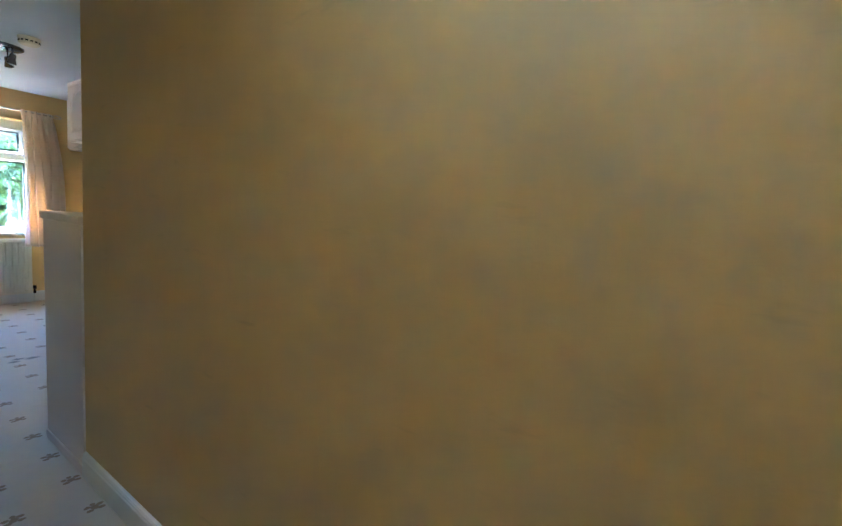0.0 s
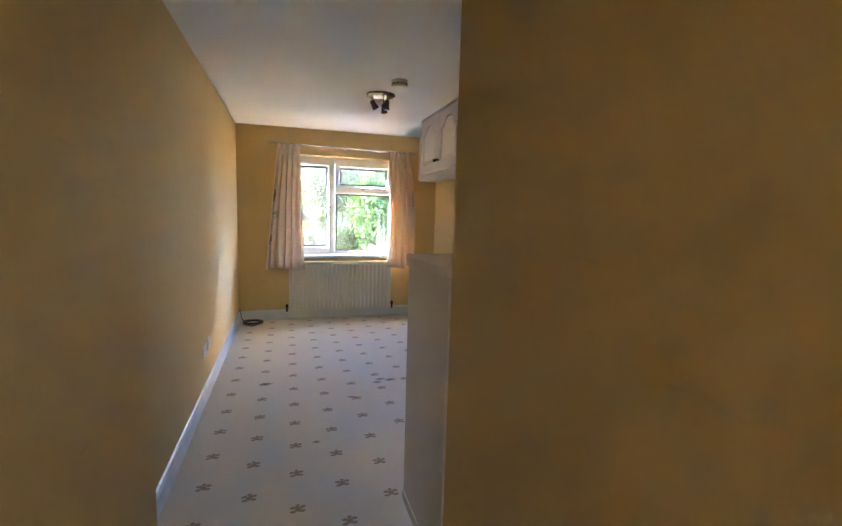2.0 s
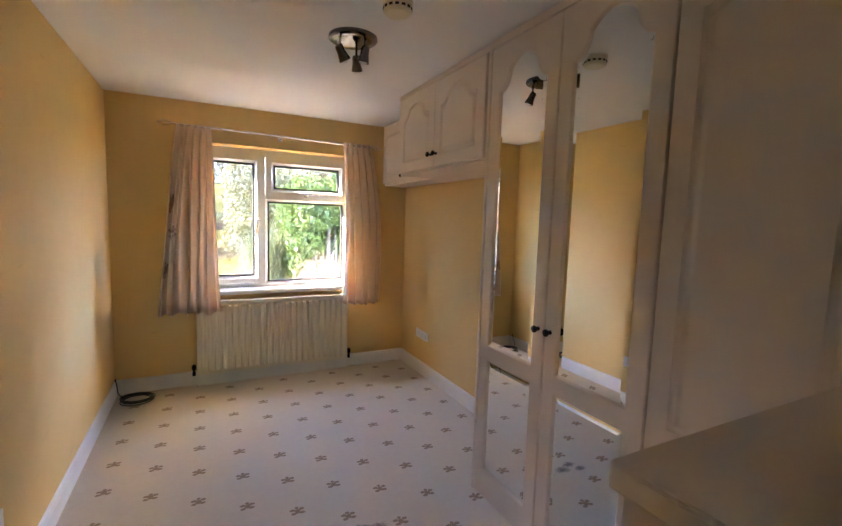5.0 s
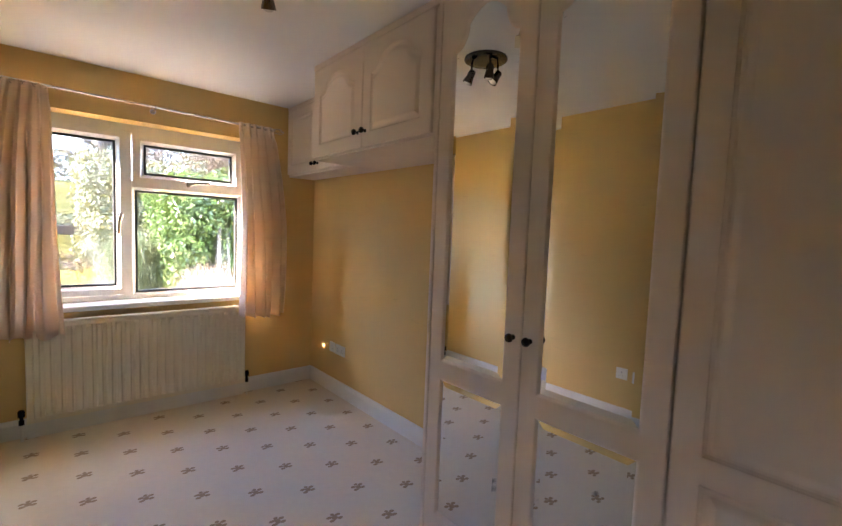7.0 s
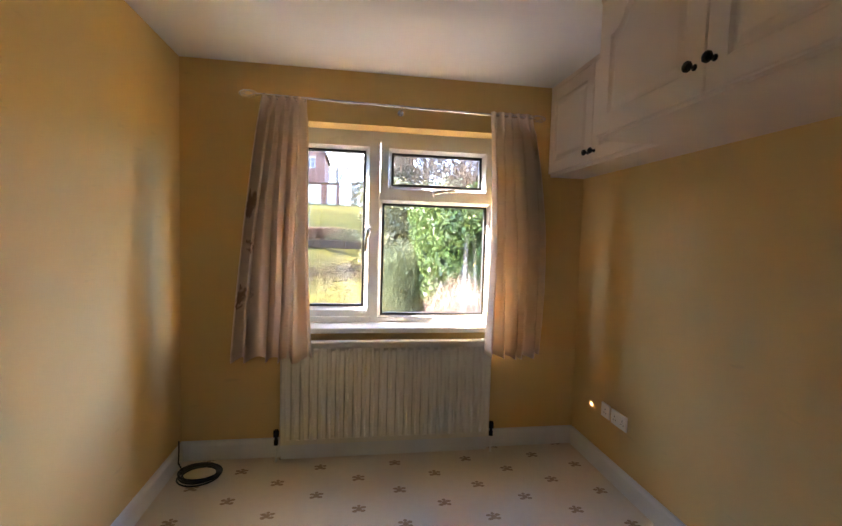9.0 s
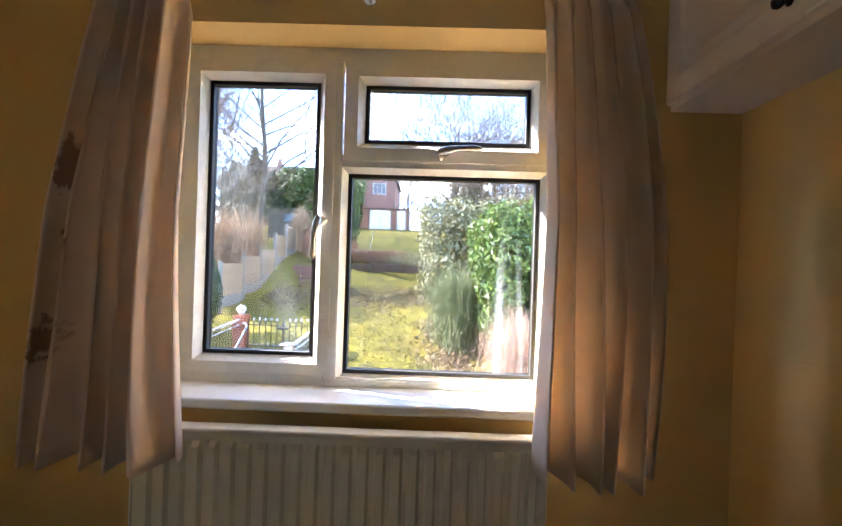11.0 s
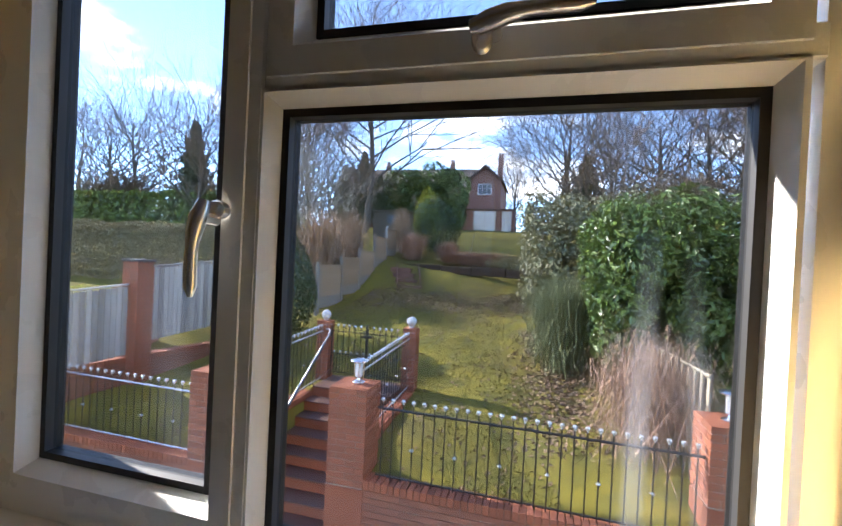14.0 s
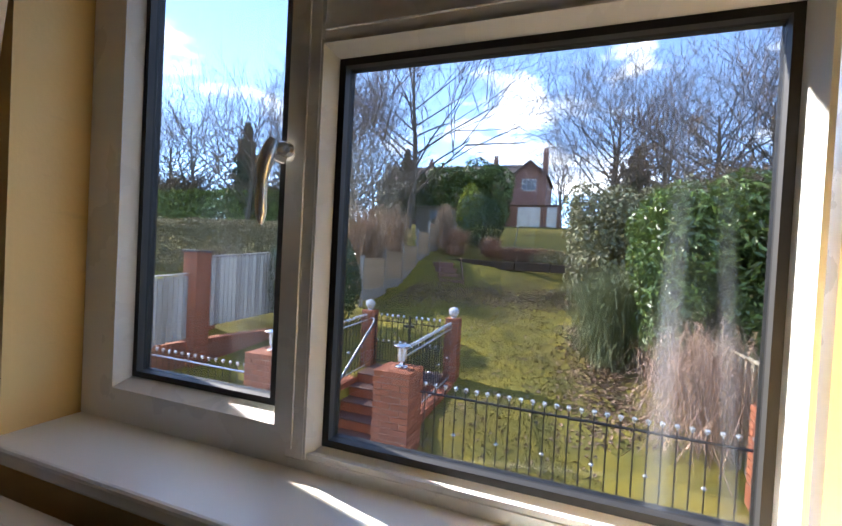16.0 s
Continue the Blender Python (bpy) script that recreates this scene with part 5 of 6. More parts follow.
# fence with concrete posts along the boundary ---------------------------------
u = thing("panel_fence", (-4.30, 10.6, 0), "straw brown timber panel fence between concrete posts, stepping uphill", "fence")
M_PANEL = material("brown_fence_board", (0.48, 0.33, 0.20), 0.85, second=(0.36, 0.24, 0.14), scale=8, amount=0.8, bump=0.4, bump_scale=40, spread=0.22)
for i in range(5):
    ya, yb = 1.78 * i, 1.78 * (i + 1)
    xa, xb = -0.075 * ya, -0.075 * yb
    zb_ = gz(-4.3 + xa, 10.6 + ya) + 0.10 + 0.12
    part("post", box(xa - 0.05, xa + 0.06, ya - 0.05, ya + 0.05, zb_ - 0.4, zb_ + 1.28, 0.01), M_CONC, u)
    ang = math.degrees(math.atan2(xb - xa, yb - ya))
    mt = Matrix.Translation((xa, ya, zb_)) @ pose(0, 0, 0, 0, 0, -ang)
    g = box(-0.02, 0.02, 0.05, 1.74, -0.05, 0.27, 0.004)
    bmesh.ops.transform(g, matrix=mt, verts=g.verts)
    part("gravel_board", g, M_CONC, u)
    for k in range(7):
        bd = box(-0.012 + 0.004 * (k % 2), 0.012 + 0.004 * (k % 2), 0.05, 1.74, 0.275 + 0.13 * k, 0.415 + 0.13 * k - 0.012, 0.002)
        bmesh.ops.transform(bd, matrix=mt, verts=bd.verts)
        part("board", bd, M_PANEL, u)
    cp = box(-0.035, 0.035, 0.05, 1.74, 1.18, 1.21, 0.004)
    bmesh.ops.transform(cp, matrix=mt, verts=cp.verts)
    part("capping", cp, M_PANEL, u)

# boundary wall with timber panels ---------------------------------------------
WA, WB = Vector((-6.15, 3.6, 0)), Vector((-5.05, 8.9, 0))
wdir = (WB - WA).normalized()
wang = math.degrees(math.atan2(wdir.y, wdir.x)) - 90


def along(s, off=0.0):
    return WA + wdir * s + Vector((wdir.y, -wdir.x, 0)) * off


def on_wall(bm, s, z):
    bmesh.ops.transform(bm, matrix=Matrix.Translation(along(s) + Vector((0, 0, z))) @ pose(0, 0, 0, 0, 0, wang), verts=bm.verts)
    return bm


u = thing("board_fence", (0, 0, 0), "silver grey vertical board fence panels between brick piers", "fence")
for s0, s1, zlo, zhi in ((-0.6, 2.34, -0.90, 0.40), (2.72, 5.4, -0.46, 0.98)):
    k = int((s1 - s0) / 0.098)
    for i in range(k):
        s = s0 + (s1 - s0) * i / k
        bd = box(-0.011, 0.011, 0.002, (s1 - s0) / k - 0.010, 0, zhi - zlo - 0.02 + 0.012 * math.sin(i * 2.3), 0.0015)
        part("board", on_wall(bd, s, zlo + 0.24 * (i / k)), M_BOARD, u)
    cap_ = box(-0.03, 0.03, 0.0, s1 - s0, 0, 0.03, 0.004)
    bmesh.ops.transform(cap_, matrix=Matrix(((1, 0, 0, 0), (0, 1, 0, 0), (0, 0.24 / (s1 - s0), 1, 0), (0, 0, 0, 1))), verts=cap_.verts)
    part("capping", on_wall(cap_, s0, zhi), M_BOARD, u)

u = thing("water_butt", (-7.4, 7.6, 0.42), "blue plastic tub on a brick base beyond the fence", "tub")
part("tub", lathe([(0.0, 0), (0.20, 0), (0.25, 0.30), (0.26, 0.30), (0.26, 0.33), (0.0, 0.33)], 18), M_BLUE, u, "", True)
part("base", box(-0.35, 0.35, -0.35, 0.35, -1.6, -0.002), M_BRICK_J, u)

# pale slatted trellis by the dead bush
u = thing("slat_fence", (3.46, 4.55, -0.9), "pale weathered slatted fence leaning behind a dead bush", "fence")
M_PALE = material("bleached_wood", (0.42, 0.36, 0.27), 0.85, second=(0.30, 0.26, 0.20), scale=9, amount=0.7, bump=0.3, bump_scale=50, spread=0.15)
for i in range(13):
    y = 0.155 * i
    sl = box(-0.008 - 0.28 * y * 0.35, 0.008 - 0.28 * y * 0.35, y, y + 0.075, 0, 1.22 + 0.02 * math.sin(i * 1.7), 0.002)
    part("slat", sl, M_PALE, u)
tp = tube([(0.0, 0.0, 1.23), (-0.20, 2.0, 1.26)], 0.022, 6)
part("top_rail", tp, M_PALE, u)
part("lower_rail", tube([(0.012, 0.0, 0.35), (-0.18, 2.0, 0.35)], 0.016, 6), M_PALE, u)

# planting ----------------------------------------------------------------------
clump_hedge("laurel_hedge", 2.62, 4.9, 6.0, 9.3, -0.05, 2.30, 0.60, 36000, 0.145, M_LAUREL, "tall glossy green laurel hedge above dead leaves", 11)
clump_hedge("ivy_hedge", 1.45, 4.4, 10.8, 13.6, 0.3, 3.15, 0.72, 16000, 0.13, M_IVY, "tall ragged hedge covered in pale ivy", 12, 1.4)
twig_cloud("broom_shrub", (2.25, 8.4, gz(2.25, 8.4)), (0.95, 1.5, 2.0), 4200, two_sided_leaf("broom_green", (0.17, 0.19, 0.085), (0.12, 0.14, 0.065), 0.7, 0.1, 0.4), "fine-stemmed green broom shrub leaning over the lawn edge", "shrub", 13, thick=0.006)
twig_cloud("dead_bush", (3.10, 5.30, gz(3.10, 5.30)), (0.78, 0.85, 1.60), 1500, M_STRAW, "dry brown leafless spirea bush by the railing", "shrub", 14, thick=0.0038, spread=0.9, upright=0.6, flop=0.7)
shrub("camellia", (-4.60, 8.7, gz(-4.60, 8.7)), (1.25, 1.2, 1.42), 6200, 0.11, M_CAMEL, "rounded dark glossy camellia bush", "shrub", 15, aspect=1.9)
twig_cloud("hazel_shrub", (-5.25, 12.6, gz(-5.25, 12.6)), (1.2, 1.7, 3.2), 3600, M_TWIG2, "straw coloured leafless shrub against the fence", "shrub", 16, thick=0.007)
twig_cloud("hazel_shrub", (-5.5, 15.2, gz(-5.5, 15.2)), (0.9, 1.3, 2.9), 2600, M_TWIG2, "straw coloured leafless shrub against the fence", "shrub", 17, thick=0.008)
twig_cloud("copper_shrub", (-3.76, 18.4, gz(-3.76, 18.4)), (0.80, 0.7, 1.35), 2200, M_COPPER, "round coppery leafless shrub in the upper bed", "shrub", 18, thick=0.010)
twig_cloud("copper_shrub", (-2.10, 18.2, gz(-2.10, 18.2)), (0.65, 0.6, 0.95), 1500, M_COPPER, "low coppery dead shrub in the upper bed", "shrub", 19, thick=0.010)
twig_cloud("dead_bedding", (-0.6, 17.4, gz(-0.6, 17.4)), (2.2, 0.8, 0.65), 2600, M_COPPER, "low brown dead plants in the upper bed", "shrub", 20, thick=0.010)
shrub("ground_ivy", (1.0, 16.4, gz(1.0, 16.4)), (1.2, 0.7, 0.32), 900, 0.11, M_IVY, "low pale ivy spilling over the bed edge", "shrub", 21)
shrub("round_shrub", (-3.16, 20.6, gz(-3.16, 20.6)), (1.14, 1.1, 1.38), 3600, 0.14, M_CAMEL, "dense round dark evergreen shrub", "shrub", 22)
shrub("golden_shrub", (-4.42, 23.0, gz(-4.42, 23.0)), (0.72, 0.7, 1.66), 1500, 0.15, M_GOLD, "yellow green golden conifer shrub", "shrub", 23)
twig_cloud("pampas", (-4.86, 20.0, gz(-4.86, 20.0)), (0.6, 0.6, 2.4), 1300, M_TWIG2, "straw coloured leafless shrub by the fence end", "shrub", 24, thick=0.012)
clump_hedge("ivy_tree", -13.6, -5.6, 40.0, 43.5, 5.2, 10.0, 1.7, 12000, 0.42, M_EVERGREEN, "broad dense evergreen tree in front of the houses", 25, 2.0, "tree")
conifer("dark_conifer", (-15.5, 40.0, gz(-15, 40)), 7.5, 2.6, 26, "dark green conifer beside the houses")
conifer("dark_conifer", (-13.0, 38.0, gz(-13, 38)), 5.2, 2.2, 27, "dark green conifer beside the houses")
conifer("dark_conifer", (-18.5, 42.0, gz(-18, 42)), 6.5, 2.2, 28, "dark green conifer beside the houses")
shrub("evergreen_bush", (-7.3, 13.2, gz(-7.3, 13.2)), (1.4, 1.4, 1.7), 2600, 0.12, M_CAMEL, "dark evergreen bush behind the fence", "shrub", 29)
bare_tree("tall_tree", (-11.7, 32.0, gz(-11.7, 32)), 19.0, 31, "tall bare deciduous tree with a pale trunk", 0.8, 6, 0.30)
bare_tree("bare_tree", (-13.5, 24.0, gz(-13.5, 24)), 9.5, 32, "bare grey multi-limbed tree", 0.75, 6, 0.20)
bare_tree("bare_tree", (-17.0, 30.0, gz(-17, 30)), 12.0, 33, "bare grey deciduous tree", 0.7, 6, 0.25)
bare_tree("birch_tree", (-7.4, 15.5, gz(-7.4, 15.5)), 5.2, 34, "small bare pale birch behind the fence", 0.5, 5, 0.06, M_CONC)
bare_tree("bare_tree", (3.4, 30.0, gz(3.4, 30)), 11.0, 35, "bare fine-twigged tree beyond the upper lawn", 0.8, 6, 0.24)
bare_tree("bare_tree", (7.5, 24.0, gz(7.5, 24)), 9.0, 36, "bare spreading tree with tangled branches", 0.95, 5, 0.22)
bare_tree("bare_tree", (11.5, 20.0, gz(11.5, 20)), 9.0, 37, "bare spreading tree with tangled branches", 0.95, 5, 0.22)
bare_tree("birch_tree", (10.6, 15.0, gz(10.6, 15)), 10.5, 38, "tall bare birch with pale bark", 0.5, 6, 0.14, None)
bare_tree("bare_tree", (15.0, 27.0, gz(15, 27)), 11.0, 39, "bare brown deciduous tree by the boundary", 0.8, 5, 0.22)
bare_tree("bare_tree", (-1.5, 62.0, gz(-1.5, 62)), 11.5, 40, "bare tree behind the house roofs", 0.6, 6, 0.25)
conifer("larch_tree", (13.2, 17.5, gz(13, 17.5)), 9.5, 2.8, 41, "brownish conifer at the boundary", 3200, M_BEECH)
conifer("dark_conifer", (5.2, 36.0, gz(5, 36)), 6.5, 2.4, 42, "dark green conifer among bare trees", 2200)
twig_cloud("tangled_thicket", (6.6, 17.0, gz(6.6, 17)), (2.6, 2.4, 4.0), 3200, M_TWIG, "tangled leafless brown thicket behind the hedge", "thicket", 43, thick=0.013, flop=0.6)
twig_cloud("tangled_thicket", (9.5, 12.5, gz(9.5, 12.5)), (2.4, 2.4, 4.2), 3000, M_TWIG, "tangled leafless brown thicket behind the hedge", "thicket", 44, thick=0.012, flop=0.6)
for x, y, hgt, sd in ((6.0, 29.0, 9.0, 81), (9.5, 23.0, 9.5, 82), (12.5, 25.0, 10.0, 83), (18.0, 32.0, 12.0, 84), (5.0, 21.0, 6.5, 85), (14.5, 19.0, 9.0, 86), (-9.5, 21.0, 6.0, 87), (-15.0, 21.5, 7.0, 88), (-20.0, 37.0, 13.0, 89)):
    bare_tree("bare_tree", (x, y, gz(x, y)), hgt, sd, "bare brown deciduous tree among others", 0.9, 5, 0.016 * hgt)
# beyond the side fence
leafy_mass("beech_hedge", -22.0, -8.6, 13.0, 14.6, 2.1, 24000, 0.15, M_BEECH, "long clipped brownish green hedge", 51, jag=0.08)
leafy_mass("far_hedge", 0.6, 9.0, 44.0, 45.5, 2.6, 3000, 0.35, M_BEECH, "brownish hedge across the top of the lawn", 53, jag=0.3)
leafy_mass("far_hedge", -40.0, -14.0, 22.0, 24.0, 2.9, 7000, 0.42, M_LAUREL, "long green hedge beyond the neighbouring gardens", 52, jag=0.12)
for i, (x, y, hgt, sd) in enumerate(((-19.0, 22.0, 9.5, 61), (-30.0, 27.0, 12.0, 62), (-36.0, 30.0, 11.0, 63), (-26.0, 34.0, 11.0, 64), (-45.0, 34.0, 13.0, 65))):
    bare_tree("bare_tree", (x, y, gz(x, y)), hgt, sd, "bare deciduous tree beyond the side gardens", 0.75, 5, 0.22)
conifer("dark_conifer", (-24.5, 27.5, gz(-24.5, 27.5)), 8.5, 2.3, 66, "tall dark conifer beyond the side gardens", 2600)
twig_cloud("copper_thicket", (-30.0, 25.5, gz(-30, 25.5)), (6.0, 2.5, 5.0), 2600, M_TWIG, "reddish brown leafless thicket beyond the side gardens", "thicket", 67, thick=0.03)
twig_cloud("copper_thicket", (-20.5, 25.5, gz(-20.5, 25.5)), (4.5, 2.0, 4.2), 2200, M_TWIG, "reddish brown leafless thicket beyond the side gardens", "thicket", 68, thick=0.03)
twig_cloud("rose_bed", (-7.6, 8.9, gz(-7.6, 8.9) + 0.6), (1.9, 1.6, 1.4), 700, M_TWIG, "thin rose stems in the neighbouring bed", "shrub", 69, thick=0.006)
shrub("bedding_shrub", (-7.7, 6.8, gz(-7.7, 6.8) + 0.4), (0.9, 0.7, 0.65), 700, 0.10, M_GOLD, "sparse yellowing leafy shrub behind the fence", "shrub", 70)
shrub("bedding_shrub", (-8.9, 6.4, gz(-8.9, 6.4) + 0.5), (1.0, 0.8, 0.6), 700, 0.12, M_IVY, "sparse pale leafy shrub behind the fence", "shrub", 71)
M_WOODS = material("winter_woodland", (0.17, 0.13, 0.10), 0.95, second=(0.10, 0.09, 0.06), scale=0.4, amount=1.0, spread=0.35, island=True)


def woods(x0, x1, y0, y1, h, count, seed):
    r = np.random.default_rng(seed)
    x, y = r.uniform(x0, x1, count), r.uniform(y0, y1, count)
    hh = h * (0.62 + 0.25 * np.sin(x * 0.55 + seed) + 0.18 * np.sin(x * 1.7 + 2 * seed))
    z = hh * r.random(count) ** 0.75
    p = np.stack([x, y, [gz(a, c) for a, c in zip(x, y)] + z], 1)
    ob = leaf_cloud("far_woods", p, np.tile((0, -1.0, 0.2), (count, 1)), 1.1, M_WOODS, None, seed, 4.5, -1.5)
    return tagged(ob, "distant leafless brown woodland along the skyline", "woods", kind="stuff")


woods(-110, -26, 46, 66, 10.0, 9000, 72)
woods(4, 75, 42, 66, 9.5, 9000, 73)
woods(-140, 140, 90, 120, 9.0, 6000, 74)

# clothes pole on the upper lawn
u = thing("clothes_prop", (-1.38, 20.0, gz(-1.38, 20.0)), "thin pale wooden clothes prop leaning on the upper lawn", "pole")
part("pole", tube([(0, 0, -0.05), (0.20, 0.1, 3.15 - gz(-1.38, 20.0))], 0.022, 6), M_PALE, u)

# lawn detail: grass blades, moss tufts and dead leaves ---------------------------
K = 70000
px = rng.uniform(-5.2, 3.2, K)
py = 4.22 + 9.5 * rng.random(K) ** 1.35
dens = np.sin(px * 1.3 + 2) * np.sin(py * 0.9) + 0.6 * np.sin(px * 3.1 + py * 2.2)
okk = (dens + rng.normal(0, 0.7, K) > -0.6) & ~((px > -2.1) & (px < -0.2) & (py < 6.9)) & (px < 1.4 + 0.25 * np.sin(py * 2) + 0.12 * (8 - py))
px, py = px[okk], py[okk]
pz = np.array([gz(x, y) for x, y in zip(px, py)])
k = len(px)
ang = rng.uniform(0, 2 * math.pi, k)
hh = rng.uniform(0.018, 0.05, k)
ww = rng.uniform(0.004, 0.009, k)
ln = rng.normal(0, 0.5, (k, 2)) * hh[:, None]
base = np.stack([px, py, pz - 0.004], 1)
sd = np.stack([np.cos(ang) * ww, np.sin(ang) * ww, 0 * ww], 1)
tip = base + np.stack([ln[:, 0], ln[:, 1], hh], 1)
gvv = np.stack([base - sd, base + sd, tip], 1).reshape(-1, 3)
tagged(raw_part("lawn_grass", gvv.tolist(), np.arange(3 * k).reshape(-1, 3).tolist(), M_GRASS), "short mossy yellow green lawn grass", "grass", kind="stuff")

K = 13000
lx_ = np.concatenate([rng.normal(2.15, 0.36, K // 2), rng.uniform(-4.0, 1.8, K // 2)])
ly_ = np.concatenate([4.9 + 6.0 * rng.random(K // 2) ** 0.6, rng.normal(13.3, 0.75, K // 2)])
stray = rng.random(K) < 0.20
lx_[stray], ly_[stray] = rng.uniform(-4, 2, stray.sum()), rng.uniform(4.3, 16, stray.sum())
okk = ~((lx_ > -2.2) & (lx_ < -0.2) & (ly_ < 6.9)) & (ly_ > 4.25)
lx_, ly_ = lx_[okk], ly_[okk]
lp = np.stack([lx_, ly_, [gz(x, y) + 0.012 for x, y in zip(lx_, ly_)]], 1)
ob = leaf_cloud("leaf_litter", lp, np.tile((0, 0, 1.0), (len(lp), 1)), 0.075, M_LITTER, None, 91, 1.6, 0.0)
tagged(ob, "brown dead leaves scattered on the lawn edge", "dead leaves", kind="stuff")

# ---- houses at the top of the garden ---------------------------------------------
def house(name, at, label, wx, dy, eave, ridge, gable_front, windows, seed, chimneys=()):
    """A brick house: front wall at y=0 facing the garden; gable to the front or ridge along x."""
    u = thing(name, at, label, "house")
    bm = box(0, wx, 0, dy, -1.0, eave)
    if gable_front:
        own = bmesh.new()
        f = [own.verts.new(p) for p in ((0, 0.001, eave), (wx, 0.001, eave), (wx / 2, 0.001, ridge))]
        g = [own.verts.new(p) for p in ((0, dy, eave), (wx, dy, eave), (wx / 2, dy, ridge))]
        own.faces.new(f)
        own.faces.new(g[::-1])
        bm = join(bm, own)
    part("wall", bm, M_FARBRICK, u)
    t = 0.16
    if gable_front:
        for s in (0, 1):
            xa, xb = (-0.3, wx / 2) if s == 0 else (wx + 0.3, wx / 2)
            za, zb = eave - 0.25, ridge
            own = bmesh.new()
            pts = [(xa, za), (xb, zb), (xb, zb + t), (xa, za + t)]
            a = [own.verts.new((x, -0.35, z)) for x, z in pts]
            c = [own.verts.new((x, dy + 0.3, z)) for x, z in pts]
            for i in range(4):
                own.faces.new((a[i], a[(i + 1) % 4], c[(i + 1) % 4], c[i]))
            own.faces.new(a)
            own.faces.new(c[::-1])
            part("roof", own, M_ROOF, u)
            bb = bmesh.new()
            pts = [(xa, za - 0.12), (xb, zb - 0.12), (xb, zb + 0.02), (xa, za + 0.02)]
            a = [bb.verts.new((x, -0.38, z)) for x, z in pts]
            c = [bb.verts.new((x, -0.30, z)) for x, z in pts]
            for i in range(4):
                bb.faces.new((a[i], a[(i + 1) % 4], c[(i + 1) % 4], c[i]))
            bb.faces.new(a)
            bb.faces.new(c[::-1])
            part("bargeboard", bb, M_ROOF, u)
    else:
        for s in (0, 1):
            ya, yb = (-0.4, dy / 2) if s == 0 else (dy + 0.4, dy / 2)
            own = bmesh.new()
            pts = [(ya, eave - 0.2), (yb, ridge), (yb, ridge + t), (ya, eave - 0.2 + t)]
            a = [own.verts.new((-0.3, y, z)) for y, z in pts]
            c = [own.verts.new((wx + 0.3, y, z)) for y, z in pts]
            for i in range(4):
                own.faces.new((a[i], a[(i + 1) % 4], c[(i + 1) % 4], c[i]))
            own.faces.new(a)
            own.faces.new(c[::-1])
            part("roof", own, M_ROOF, u)
    for x, z, w, h in windows:
        wv = part("window", ring_prism(rect(x, x + w, z, z + h), rect(x + 0.09, x + w - 0.09, z + 0.09, z + h - 0.09), -0.06, 0.04), M_WHITEDOOR, u)
        part("pane", box(x + 0.08, x + w - 0.08, 0.0 - 0.02, 0.03, z + 0.08, z + h - 0.08), M_DARKWIN, wv)
        for f in (1 / 3, 2 / 3):
            part("glazing_bar", box(x + w * f - 0.04, x + w * f + 0.04, -0.05, 0.0, z + 0.08, z + h - 0.08), M_WHITEDOOR, wv)
        part("glazing_bar", box(x + 0.08, x + w - 0.08, -0.05, 0.0, z + h * 0.6 - 0.03, z + h * 0.6 + 0.03), M_WHITEDOOR, wv)
    for x, y, z, h in chimneys:
        ch = part("chimney", box(x - 0.30, x + 0.30, y - 0.30, y + 0.30, z, z + h, 0.04), M_FARBRICK, u)
        for k in (-0.14, 0.14):
            part("chimney_pot", lathe([(0.14, 0), (0.12, 0.5), (0.15, 0.55), (0.0, 0.56)], 10, m=Matrix.Translation((x + k, y, z + h))), M_FARBRICK, ch)
    return u


M_FARBRICK = material("weathered_red_brickwork", (0.29, 0.155, 0.120), 0.9, second=(0.22, 0.12, 0.095), scale=2.5, amount=0.8, bump=0.4, bump_scale=14)
house("brick_house", (-6.4, 50.0, 5.0), "red brick gabled house with a white paned window", 3.8, 9.0, 6.0, 7.6, True, ((1.1, 4.25, 1.6, 1.3),), 1, ((3.5, 1.5, 6.3, 2.6),))
house("brick_house", (-21.0, 53.0, 5.2), "long red brick house with a brown tiled roof", 14.6, 8.0, 5.6, 8.4, False, (), 2, ((11.2, 4.0, 7.4, 1.9), (2.0, 4.0, 7.4, 1.7)))
house("brick_house", (-24.0, 50.5, 5.0), "red brick house gable with a brown roof", 4.6, 7.0, 5.2, 7.6, True, ((1.5, 3.6, 1.6, 1.3),), 3)
gb = thing("garage", (-6.0, 46.5, 4.70), "low brick garage block with white double doors", "garage")
part("wall", box(-0.2, 5.2, 0.05, 4.0, -1.0, 2.40), M_FARBRICK, gb)
part("roof", box(-0.3, 5.3, -0.1, 4.2, 2.40, 2.52, 0.02), M_ROOF, gb)
for x in (0.9, 2.1, 3.95):
    d_ = part("door", box(x, x + (1.15 if x < 3 else 1.0), -0.04, 0.06, 0.05, 2.25, 0.02), M_WHITEDOOR, gb)
    for k in range(3):
        part("panel", box(x + 0.12, x + 0.85, -0.06, -0.035, 0.2 + 0.68 * k, 0.72 + 0.68 * k, 0.01), M_WHITEDOOR, d_)
sh = thing("garden_shed", (-7.6, 27.0, gz(-7.6, 27.0)), "grey timber garden shed with a felt roof", "shed")
part("wall", box(-1.2, 1.2, -0.9, 0.9, -0.2, 1.75), M_BARK, sh)
rf = box(-1.35, 1.35, -1.05, 1.05, 1.75, 1.83)
part("roof", rf, M_ROOF, sh)
part("window", box(-0.2, 0.6, -0.93, -0.89, 1.0, 1.5), M_DARKWIN, sh)

